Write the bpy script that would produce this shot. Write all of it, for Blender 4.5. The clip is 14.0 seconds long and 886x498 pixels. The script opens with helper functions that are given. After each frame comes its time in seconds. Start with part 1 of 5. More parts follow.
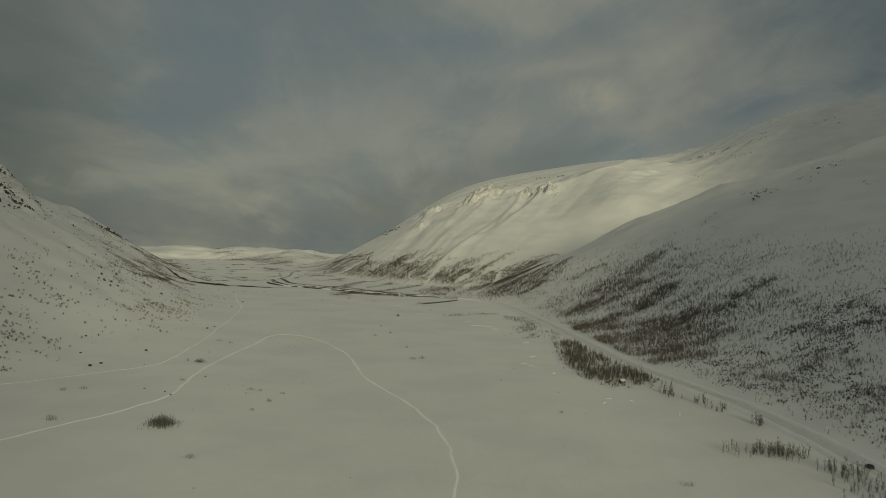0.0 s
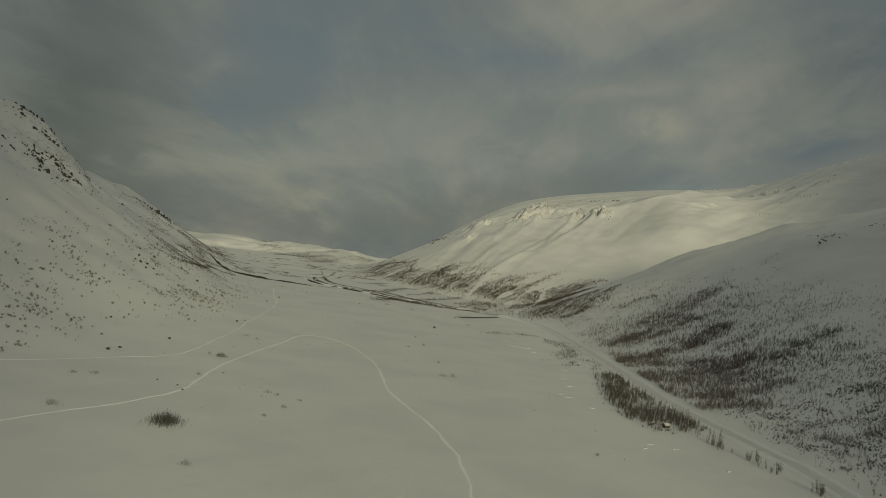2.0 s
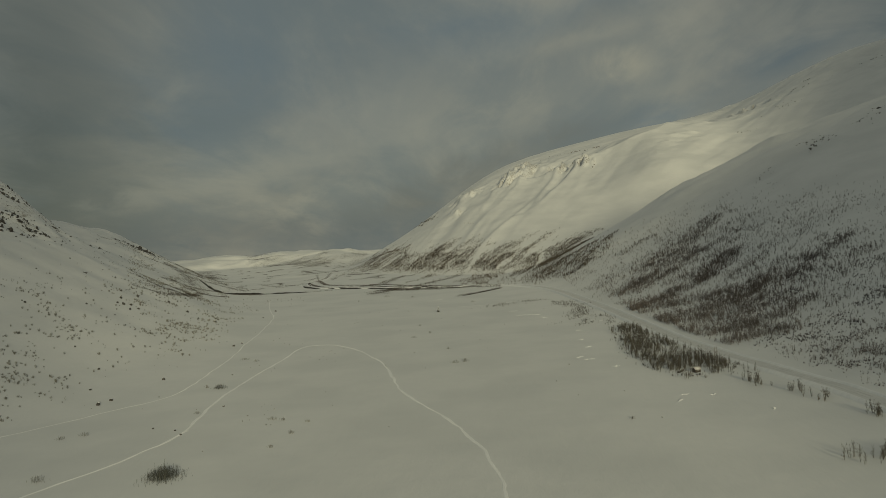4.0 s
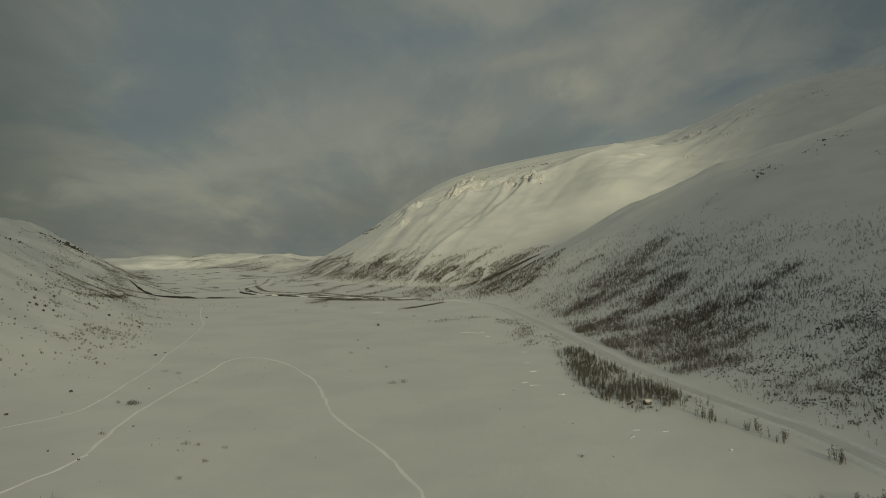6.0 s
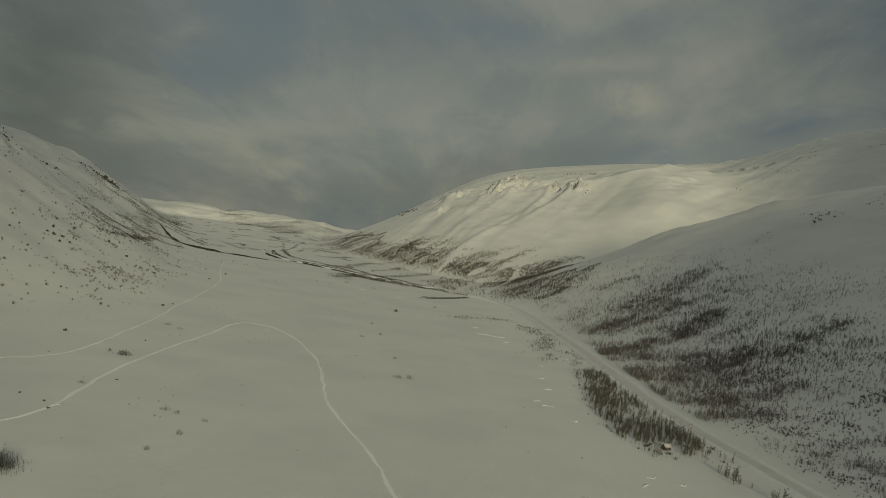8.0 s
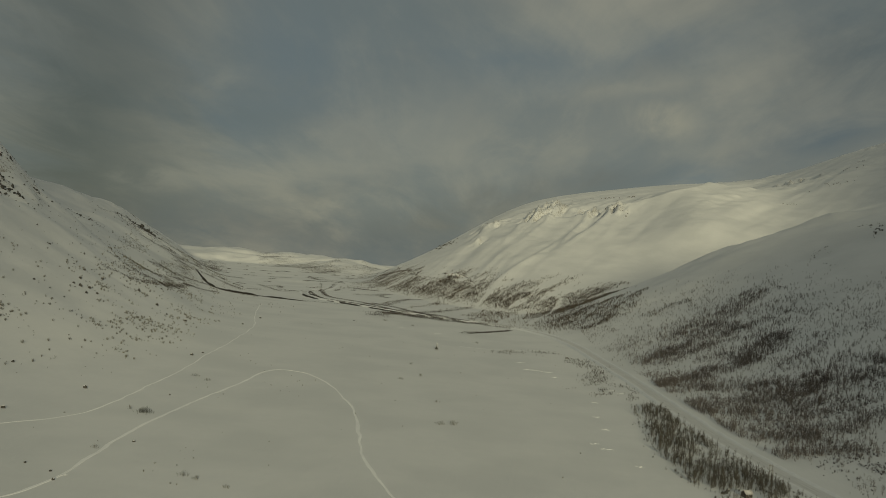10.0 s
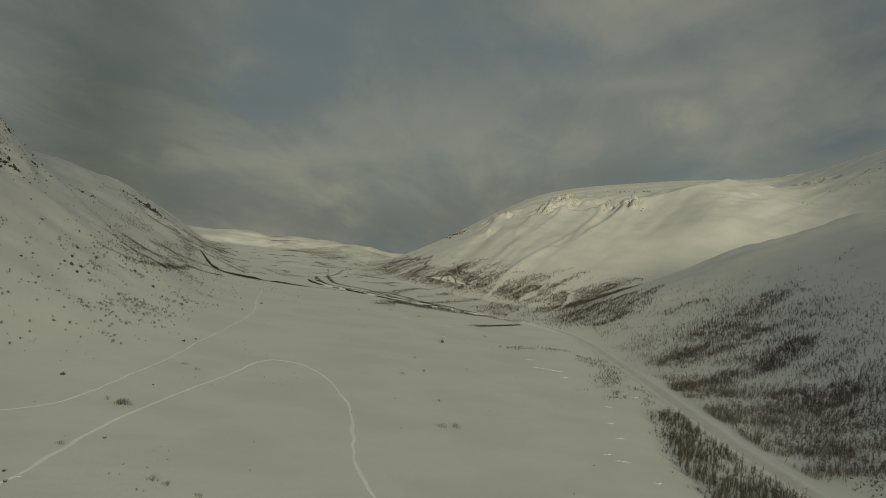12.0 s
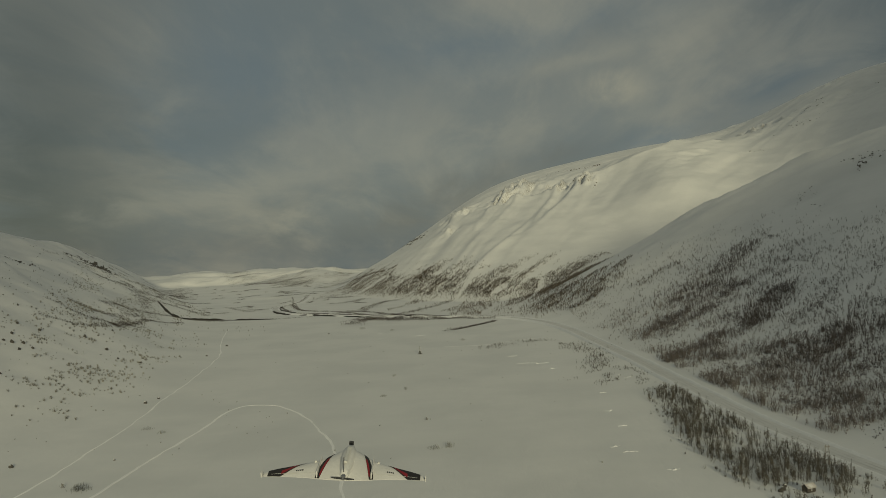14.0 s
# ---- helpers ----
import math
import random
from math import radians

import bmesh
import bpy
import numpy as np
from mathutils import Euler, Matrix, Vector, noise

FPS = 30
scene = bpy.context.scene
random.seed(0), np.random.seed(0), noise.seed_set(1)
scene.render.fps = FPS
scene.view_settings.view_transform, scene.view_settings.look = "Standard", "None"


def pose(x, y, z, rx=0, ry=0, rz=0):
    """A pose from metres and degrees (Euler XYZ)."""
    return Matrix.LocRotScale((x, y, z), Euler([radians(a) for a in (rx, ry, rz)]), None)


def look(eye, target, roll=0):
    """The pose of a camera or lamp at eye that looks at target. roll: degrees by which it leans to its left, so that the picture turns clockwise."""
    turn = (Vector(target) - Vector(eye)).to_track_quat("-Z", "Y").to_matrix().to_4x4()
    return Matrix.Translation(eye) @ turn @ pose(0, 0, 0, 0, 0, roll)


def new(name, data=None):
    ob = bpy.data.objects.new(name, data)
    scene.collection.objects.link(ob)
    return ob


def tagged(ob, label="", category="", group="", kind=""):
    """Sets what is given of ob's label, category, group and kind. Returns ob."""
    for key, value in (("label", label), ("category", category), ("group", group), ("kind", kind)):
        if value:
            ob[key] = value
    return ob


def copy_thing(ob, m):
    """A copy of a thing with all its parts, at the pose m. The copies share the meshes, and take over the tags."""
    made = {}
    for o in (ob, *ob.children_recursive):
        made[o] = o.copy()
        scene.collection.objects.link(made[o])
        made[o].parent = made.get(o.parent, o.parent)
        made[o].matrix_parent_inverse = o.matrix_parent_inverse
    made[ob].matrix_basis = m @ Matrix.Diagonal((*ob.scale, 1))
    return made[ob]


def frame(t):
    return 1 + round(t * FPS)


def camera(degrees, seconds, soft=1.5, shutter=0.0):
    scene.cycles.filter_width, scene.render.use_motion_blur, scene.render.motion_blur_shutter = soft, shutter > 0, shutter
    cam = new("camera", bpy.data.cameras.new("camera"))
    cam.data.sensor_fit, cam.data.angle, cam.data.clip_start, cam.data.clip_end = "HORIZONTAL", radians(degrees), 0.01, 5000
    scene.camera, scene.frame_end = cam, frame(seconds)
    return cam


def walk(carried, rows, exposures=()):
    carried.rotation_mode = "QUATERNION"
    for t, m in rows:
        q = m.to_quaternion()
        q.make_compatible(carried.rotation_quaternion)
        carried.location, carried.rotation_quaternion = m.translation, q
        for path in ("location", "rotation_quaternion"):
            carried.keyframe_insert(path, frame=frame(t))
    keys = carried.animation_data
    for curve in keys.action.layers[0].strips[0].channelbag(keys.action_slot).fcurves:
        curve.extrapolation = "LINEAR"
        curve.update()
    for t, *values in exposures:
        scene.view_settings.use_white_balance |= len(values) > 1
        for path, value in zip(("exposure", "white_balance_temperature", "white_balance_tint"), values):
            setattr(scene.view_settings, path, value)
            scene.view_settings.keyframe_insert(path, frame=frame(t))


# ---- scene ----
cam = camera(60.0, 14.0, soft=0.8)
PATH = [
    (0, (0.725, 0.222, 73.503), (0.767, 2.222, 73.483), 1.6),
    (0.5, (0.835, 6.445, 73.553), (0.871, 8.444, 73.499), 4.4),
    (1, (1.053, 12.77, 73.544), (1.093, 14.769, 73.494), 8.9),
    (1.5, (1.706, 19.206, 73.498), (1.712, 21.206, 73.483), 12.5),
    (2, (2.99, 25.585, 73.577), (2.908, 27.584, 73.579), 7.1),
    (2.5, (4.319, 31.663, 73.778), (4.212, 33.661, 73.768), 1.0),
    (3, (5.137, 37.549, 74.017), (5.038, 39.547, 73.995), -3.3),
    (3.2, (5.276, 39.956, 74.085), (5.177, 41.953, 74.051), -5.6),
    (5.3, (5.196, 66.217, 75.904), (5.204, 68.216, 75.844), -0.7),
    (5.5, (5.26, 68.713, 75.963), (5.264, 70.712, 75.91), -2.4),
    (6, (5.343, 74.906, 76.106), (5.424, 76.904, 76.073), -1.3),
    (6.5, (5.417, 81.108, 76.423), (5.523, 83.104, 76.36), 4.2),
    (7, (5.831, 87.433, 76.835), (5.896, 89.431, 76.786), 11.7),
    (7.5, (6.826, 93.711, 77.226), (6.834, 95.71, 77.173), 9.2),
    (8, (7.71, 100.066, 77.483), (7.706, 102.065, 77.42), 7.9),
    (8.5, (8.205, 106.603, 77.544), (8.169, 108.602, 77.491), 7.8),
    (8.7, (8.271, 109.318, 77.53), (8.227, 111.317, 77.488), 9.6),
    (10.8, (7.565, 138.835, 76.758), (7.465, 140.833, 76.784), -0.3),
    (11, (7.509, 141.518, 76.764), (7.424, 143.516, 76.771), -1.2),
    (11.5, (7.407, 147.909, 76.901), (7.33, 149.906, 76.826), 5.6),
    (12, (7.536, 154.179, 76.962), (7.397, 156.174, 76.942), 6.8),
    (12.5, (7.837, 160.346, 77.188), (7.674, 162.338, 77.131), 3.4),
    (13, (8.033, 166.202, 77.504), (7.869, 168.194, 77.447), -3.4),
    (13.5, (7.846, 171.574, 77.861), (7.73, 173.569, 77.8), -5.9),
    (14, (7.237, 176.445, 78.095), (7.195, 178.444, 78.088), -2.9),
]
walk(cam, [(t, look(eye, target, roll)) for t, eye, target, roll in PATH], [(0, -0.19), (14, -0.19)])

# ---- world, sun ----
SUN_EL, SUN_AZ = 14.0, 166.0   # degrees; the azimuth is clockwise from +y
to_sun = Vector((math.sin(radians(SUN_AZ)) * math.cos(radians(SUN_EL)), math.cos(radians(SUN_AZ)) * math.cos(radians(SUN_EL)), math.sin(radians(SUN_EL))))
sun = new("sun", bpy.data.lights.new("sun", "SUN"))
sun.data.energy, sun.data.angle, sun.data.color = 2.4, radians(3.6), (0.975, 0.885, 0.56)
sun.matrix_world = look(to_sun * 900, (0, 0, 0))

world = bpy.data.worlds.new("winter_sky")
scene.world = world
world.use_nodes = True
nt = world.node_tree
nt.nodes.clear()


def wnode(kind, **inputs):
    n = nt.nodes.new(kind)
    for key, v in inputs.items():
        n.inputs[key.replace("_", " ")].default_value = v
    return n


def wmath(op, a, b=None, clamp=False):
    n = nt.nodes.new("ShaderNodeMath")
    n.operation, n.use_clamp = op, clamp
    for i, v in enumerate((a, b)):
        if v is None:
            continue
        if isinstance(v, (int, float)):
            n.inputs[i].default_value = v
        else:
            nt.links.new(v, n.inputs[i])
    return n.outputs[0]


def wmix(fac, a, b):
    n = nt.nodes.new("ShaderNodeMix")
    n.data_type = "RGBA"
    for sock, v in ((n.inputs[0], fac), (n.inputs[6], a), (n.inputs[7], b)):
        if isinstance(v, (int, float)):
            sock.default_value = v
        elif isinstance(v, tuple):
            sock.default_value = (*v, 1)
        else:
            nt.links.new(v, sock)
    return n.outputs[2]


def wramp(fac, a, b):
    n = nt.nodes.new("ShaderNodeMapRange")
    n.interpolation_type = "SMOOTHSTEP"
    n.inputs[1].default_value, n.inputs[2].default_value = a, b
    nt.links.new(fac, n.inputs[0])
    return n.outputs[0]


sky = nt.nodes.new("ShaderNodeTexSky")
sky.sky_type, sky.sun_disc = "NISHITA", False
sky.sun_elevation, sky.sun_rotation = radians(SUN_EL), radians(SUN_AZ)
coords = nt.nodes.new("ShaderNodeTexCoord")
split = nt.nodes.new("ShaderNodeSeparateXYZ")
nt.links.new(coords.outputs["Generated"], split.inputs[0])
# a cloud deck seen in perspective: the direction carried to a level overhead
up = wmath("ADD", wmath("MAXIMUM", split.outputs[2], -0.12), 0.22)
flat = nt.nodes.new("ShaderNodeCombineXYZ")
nt.links.new(wmath("DIVIDE", split.outputs[0], up), flat.inputs[0])
nt.links.new(wmath("DIVIDE", split.outputs[1], up), flat.inputs[1])


def cloud(scale, detail, rough_, dist, turn, stretch, offset):
    m = nt.nodes.new("ShaderNodeMapping")
    m.inputs["Rotation"].default_value = (0, 0, radians(turn))
    m.inputs["Scale"].default_value = (scale, scale * stretch, 1)
    m.inputs["Location"].default_value = offset
    nt.links.new(flat.outputs[0], m.inputs[0])
    n = wnode("ShaderNodeTexNoise", Scale=1.0, Detail=detail, Roughness=rough_, Distortion=dist)
    nt.links.new(m.outputs[0], n.inputs["Vector"])
    return n.outputs[0]


deck = cloud(1.1, 7, 0.6, 0.6, 24, 0.55, (5.6, 0.4, 0))
wisp = cloud(3.2, 7, 0.64, 0.7, 10, 0.34, (7.7, 2.3, 0))
lumps = cloud(1.9, 6, 0.55, 0.5, 15, 0.6, (1.2, 9.4, 0))
cover = wmath("ADD", wmath("MULTIPLY", deck, 0.69), wmath("MULTIPLY", wisp, 0.31))
# the deck: grey cloud over pale blue, softly torn
east = wmath("DIVIDE", split.outputs[0], wmath("MAXIMUM", split.outputs[1], 0.05))
torn = cloud(2.6, 8, 0.62, 0.9, 18, 0.5, (3.1, 6.2, 0))
sway = wmath("MULTIPLY", wmath("SUBTRACT", torn, 0.5), 0.16)
sway_up = wmath("MULTIPLY", wmath("SUBTRACT", lumps, 0.5), 0.09)
clear = wmix(0.5, (0.152, 0.182, 0.172), (0.132, 0.163, 0.164))
dull = wmix(wramp(lumps, 0.36, 0.66), (0.205, 0.213, 0.180), (0.300, 0.296, 0.230))
clouds = wmix(wmath("ADD", 0.12, wmath("MULTIPLY", wramp(cover, 0.38, 0.62), 0.85)), clear, dull)


def bank(az, el, wide, tall, lean, strength, colour, ragged=0.6):
    """A cloud bank or a gap in the deck, by its bearing and height in degrees, with a torn edge."""
    global clouds
    u = wmath("SUBTRACT", wmath("ADD", east, sway), math.tan(radians(az)))
    v = wmath("SUBTRACT", wmath("SUBTRACT", wmath("ADD", split.outputs[2], sway_up), math.sin(radians(el))), wmath("MULTIPLY", u, lean))
    q = wmath("ADD", wmath("POWER", wmath("ABSOLUTE", wmath("DIVIDE", u, radians(wide))), 2.0), wmath("POWER", wmath("ABSOLUTE", wmath("DIVIDE", v, radians(tall))), 2.0))
    f = wmath("MULTIPLY", wmath("EXPONENT", wmath("MULTIPLY", q, -1.0)), wmath("MULTIPLY", wramp(split.outputs[1], 0.0, 0.2), strength))
    f = wmath("MULTIPLY", f, wmath("ADD", 1 - ragged, wmath("MULTIPLY", wramp(torn, 0.36, 0.62), ragged)))
    clouds = wmix(f, clouds, colour)


# olive and slate also paint the lens's dark edges into the sky's sides
SLATE, BLUE, OLIVE = (0.080, 0.102, 0.106), (0.125, 0.165, 0.178), (0.084, 0.097, 0.082)
GREY, WARM, GOLD = (0.232, 0.243, 0.205), (0.290, 0.287, 0.222), (0.37, 0.35, 0.25)
for row in (
    (-29, 7, 9, 15, 0, .9, OLIVE, 0.15), (31, 15, 13, 8, 0, 1.0, SLATE, 0.25), (-14, 12, 5, 5, -.5, .55, BLUE), (-20, 8, 4, 2.5, -.4, .45, BLUE), (2, 15, 7, 2, .15, .6, BLUE), (13, 16, 9, 1.6, .2, .4, BLUE),
    (-6, 8, 7, 3.6, .3, .75, GREY), (6, 9, 10, 2.6, .2, .7, WARM), (-15, 5.4, 6, 1.3, .1, .6, WARM), (-23, 3.4, 4, 1.6, .2, .4, WARM),
    (0.5, 3.6, 8, 1.5, .22, .75, (0.152, 0.157, 0.132)), (8, 6.0, 5, .9, .2, .5, (0.15, 0.152, 0.125)), (-9, 0.8, 11, 1.6, 0, .8, (0.138, 0.163, 0.154)),
    (12.6, 10.4, 1.8, 1.1, .2, .9, GOLD), (10.5, 12.8, 4.5, .7, .22, .6, WARM), (15, 8.6, 4, .8, .15, .5, WARM),
    (13.5, 6.9, 3.6, .8, .1, .85, (0.135, 0.180, 0.196)), (22.5, 9.8, 4.5, 1.2, .25, .85, (0.098, 0.130, 0.142))):
    bank(*row)
# an overcast sky is brightest overhead
high_up = nt.nodes.new("ShaderNodeVectorMath")
high_up.operation = "SCALE"
nt.links.new(clouds, high_up.inputs[0])
nt.links.new(wmath("ADD", 1.0, wmath("MULTIPLY", wramp(split.outputs[2], 0.38, 0.85), 0.6)), high_up.inputs[3])
clouds = wmix(wramp(split.outputs[2], 0.38, 0.8), high_up.outputs[0], (0.234, 0.246, 0.206))
nish = nt.nodes.new("ShaderNodeVectorMath")
nish.operation = "SCALE"
nt.links.new(sky.outputs[0], nish.inputs[0])
nish.inputs[3].default_value = 0.05
both = wmix(0.90, nish.outputs[0], clouds)
back = nt.nodes.new("ShaderNodeBackground")
back.inputs[1].default_value = 1.0
nt.links.new(both, back.inputs[0])
out = nt.nodes.new("ShaderNodeOutputWorld")
nt.links.new(back.outputs[0], out.inputs[0])


# ---- materials ----
def material(name, base=(0.5, 0.5, 0.5), rough_=0.8, spots=None, scale=5.0, amount=0.5, low=0.45, high=0.6, bump=0.0, bump_scale=20.0, fine=None, metallic=0.0, per_piece=0.0):
    """A surface: a base colour, a second colour in noise patches, a fine grain and relief. World-sized."""
    m = bpy.data.materials.new(name)
    m.use_nodes = True
    t = m.node_tree
    n, link = t.nodes, t.links.new
    b = n["Principled BSDF"]
    b.inputs["Roughness"].default_value, b.inputs["Metallic"].default_value = rough_, metallic
    pos = n.new("ShaderNodeNewGeometry").outputs["Position"] if not per_piece else n.new("ShaderNodeTexCoord").outputs["Object"]

    def tex(sc, detail=4.0):
        x = n.new("ShaderNodeTexNoise")
        x.inputs["Scale"].default_value, x.inputs["Detail"].default_value = sc, detail
        link(pos, x.inputs["Vector"])
        return x.outputs[0]

    def ramp(f, a, c, to=1.0):
        x = n.new("ShaderNodeMapRange")
        x.inputs[1].default_value, x.inputs[2].default_value, x.inputs[4].default_value = a, c, to
        link(f, x.inputs[0])
        return x.outputs[0]

    def mix(f, a, c):
        x = n.new("ShaderNodeMix")
        x.data_type = "RGBA"
        for s, v in ((x.inputs[0], f), (x.inputs[6], a), (x.inputs[7], c)):
            if isinstance(v, tuple):
                s.default_value = (*v, 1)
            else:
                link(v, s)
        return x.outputs[2]

    col = mix(ramp(tex(scale), low, high, amount), base, spots or tuple(v * 0.7 for v in base))
    col = mix(ramp(tex(scale * 9, 3), 0.4, 0.75, 0.35), col, fine or tuple(v * 0.8 for v in base))
    if per_piece:
        info = n.new("ShaderNodeObjectInfo")
        col = mix(ramp(info.outputs["Random"], 0, 1, per_piece), col, tuple(v * 0.45 for v in base))
    link(col, b.inputs["Base Color"])
    if bump:
        x = n.new("ShaderNodeBump")
        x.inputs["Strength"].default_value, x.inputs["Distance"].default_value = 1.0, bump
        link(tex(bump_scale, 5), x.inputs["Height"])
        link(x.outputs[0], b.inputs["Normal"])
    return m


def snow_land():
    """Wind-packed snow; bare rock where the ground is steep and broken."""
    m = material("snow_land", (0.74, 0.745, 0.74), 0.62, (0.66, 0.67, 0.67), 0.02, 0.8, 0.42, 0.62, 0.05, 0.6, (0.69, 0.70, 0.70))
    t = m.node_tree
    n, link = t.nodes, t.links.new
    b = n["Principled BSDF"]
    old = b.inputs["Base Color"].links[0].from_socket
    geo = n.new("ShaderNodeNewGeometry")
    sep = n.new("ShaderNodeSeparateXYZ")
    link(geo.outputs["True Normal"], sep.inputs[0])

    def tex(sc, detail, stretch=(1, 1, 1)):
        mp = n.new("ShaderNodeMapping")
        mp.inputs["Scale"].default_value = stretch
        link(geo.outputs["Position"], mp.inputs[0])
        x = n.new("ShaderNodeTexNoise")
        x.inputs["Scale"].default_value, x.inputs["Detail"].default_value, x.inputs["Roughness"].default_value = sc, detail, 0.65
        link(mp.outputs[0], x.inputs["Vector"])
        return x.outputs[0]

    def calc(op, a, c, clamp=False):
        x = n.new("ShaderNodeMath")
        x.operation, x.use_clamp = op, clamp
        for i, v in enumerate((a, c)):
            if isinstance(v, (int, float)):
                x.inputs[i].default_value = v
            else:
                link(v, x.inputs[i])
        return x.outputs[0]

    # steepness plus broken noise: rock shows where both are high
    steep = calc("SUBTRACT", 1.0, sep.outputs[2])
    grain = calc("ADD", calc("MULTIPLY", tex(0.03, 5), 0.5), calc("MULTIPLY", tex(0.16, 5), 0.5))
    f = calc("ADD", calc("MULTIPLY", steep, 1.1), grain)
    fac = calc("MULTIPLY", calc("SUBTRACT", f, 0.765), 5.0, True)
    # snow clings in the rock's cracks and ledges
    cling = calc("MULTIPLY", calc("SUBTRACT", calc("ADD", calc("MULTIPLY", tex(0.28, 4, (1, 1, .45)), 0.6), calc("MULTIPLY", tex(0.75, 3), 0.4)), 0.49), 9.0, True)
    fac = calc("MULTIPLY", fac, cling)
    x = n.new("ShaderNodeMix")
    x.data_type = "RGBA"
    link(fac, x.inputs[0])
    link(old, x.inputs[6])
    x.inputs[7].default_value = (0.24, 0.215, 0.17, 1)
    link(x.outputs[2], b.inputs["Base Color"])
    # long low wind ripples over the fine grain
    first = b.inputs["Normal"].links[0].from_node
    x = n.new("ShaderNodeBump")
    x.inputs["Strength"].default_value, x.inputs["Distance"].default_value = 1.0, 0.35
    link(calc("ADD", tex(0.07, 4, (1, .45, 1)), calc("MULTIPLY", tex(0.35, 4, (1, .3, 1)), 0.35)), x.inputs["Height"])
    link(x.outputs[0], first.inputs["Normal"])
    return m


SNOW_LAND = snow_land()
SNOW = material("snow", (0.82, 0.83, 0.84), 0.6, (0.74, 0.75, 0.77), 0.4, 0.6, bump=0.03, bump_scale=3)
SNOW_TRACK = material("track_snow", (0.97, 0.97, 0.96), 0.55, (0.90, 0.90, 0.90), 0.03, 0.9, bump=0.04, bump_scale=4)
ROAD_SNOW = material("road_snow", (0.67, 0.67, 0.665), 0.5, (0.60, 0.60, 0.60), 0.12, 0.8, bump=0.03, bump_scale=2)
RUT = material("road_rut", (0.54, 0.54, 0.53), 0.45, (0.64, 0.64, 0.63), 0.10, 0.9, bump=0.02, bump_scale=3)
BARK = material("birch_bark", (0.195, 0.182, 0.155), 0.9, (0.08, 0.073, 0.062), 1.2, 0.8)
TWIG = material("birch_twigs", (0.132, 0.120, 0.099), 0.9, (0.066, 0.060, 0.051), 0.5, 0.7)
BRUSH = material("bare_brush", (0.085, 0.068, 0.052), 0.9, (0.045, 0.036, 0.03), 0.3, 0.8)
FOREST = material("dark_birch_wood", (0.245, 0.215, 0.200), 0.9, (0.135, 0.118, 0.110), 0.4, 0.8)
NEEDLES = material("spruce_needles", (0.022, 0.024, 0.018), 0.95, (0.012, 0.013, 0.010), 1.5, 0.7)
EARTH = material("bare_earth", (0.030, 0.026, 0.023), 0.95, (0.016, 0.014, 0.013), 0.4, 0.8, bump=0.1, bump_scale=1.5)
SCRUB = material("brown_scrub", (0.115, 0.095, 0.072), 0.95, (0.06, 0.05, 0.04), 0.5, 0.8)
FAR_SCRUB = material("far_scrub_twigs", (0.165, 0.138, 0.108), 0.9, (0.10, 0.083, 0.068), 0.05, 0.8)
HEATHER = material("heather", (0.285, 0.278, 0.245), 0.95, (0.165, 0.16, 0.14), 0.6, 0.8)
WILLOW = material("willow_twigs", (0.135, 0.138, 0.120), 0.95, (0.07, 0.075, 0.066), 0.6, 0.8)
SLOPE_BRUSH = material("slope_brush", (0.17, 0.15, 0.148), 0.95, (0.09, 0.08, 0.08), 0.4, 0.8)
STONE = material("dark_stone", (0.082, 0.077, 0.07), 0.85, (0.04, 0.038, 0.036), 0.8, 0.8, bump=0.08, bump_scale=2.5)
FROSTED = material("frosted_rock", (0.105, 0.095, 0.082), 0.85, (0.62, 0.62, 0.61), 0.5, 0.9, 0.55, 0.63, bump=0.08, bump_scale=2.0)
WALL_WOOD = material("tarred_boards", (0.045, 0.04, 0.036), 0.85, (0.09, 0.075, 0.06), 1.5, 0.7, bump=0.01, bump_scale=14)
ROOF = material("roof_sheet", (0.46, 0.44, 0.43), 0.6, (0.66, 0.66, 0.66), 0.6, 0.9, 0.5, 0.56, bump=0.01, bump_scale=8)
RED_WOOD = material("red_boards", (0.16, 0.045, 0.035), 0.85, (0.08, 0.03, 0.025), 1.5, 0.7)
CAR_PAINT = material("car_paint", (0.02, 0.021, 0.023), 0.3, (0.035, 0.035, 0.035), 3.0, 0.5)
GLASS = material("car_glass", (0.015, 0.018, 0.02), 0.08, (0.02, 0.02, 0.02), 3.0, 0.3)
RUBBER = material("rubber", (0.02, 0.02, 0.02), 0.9, (0.04, 0.04, 0.04), 5.0, 0.5)
RED_LAMP = material("red_lens", (0.35, 0.02, 0.015), 0.3, (0.25, 0.02, 0.015), 5.0, 0.5)
POLE_WOOD = material("grey_pole", (0.30, 0.275, 0.235), 0.9, (0.20, 0.18, 0.16), 2.0, 0.7)
FOAM = material("white_foam", (0.71, 0.71, 0.70), 0.55, (0.64, 0.64, 0.63), 3.0, 0.5, bump=0.002, bump_scale=60)
TAPE = material("seam_tape", (0.66, 0.66, 0.63), 0.4, (0.6, 0.6, 0.58), 6.0, 0.5)
BLACK = material("black_film", (0.016, 0.015, 0.016), 0.75, (0.03, 0.03, 0.03), 5.0, 0.5)
RED = material("red_film", (0.24, 0.012, 0.02), 0.7, (0.18, 0.01, 0.018), 5.0, 0.5)
PLASTIC = material("dark_plastic", (0.03, 0.03, 0.032), 0.45, (0.05, 0.05, 0.05), 20.0, 0.5)
METAL = material("motor_metal", (0.35, 0.35, 0.36), 0.3, (0.25, 0.25, 0.26), 30.0, 0.5, metallic=0.9)


# ---- the lie of the land: a flat valley between two snow mountains ----
def smooth(a, b, v):
    u = np.clip((np.asarray(v, float) - a) / (b - a), 0, 1)
    return u * u * (3 - 2 * u)


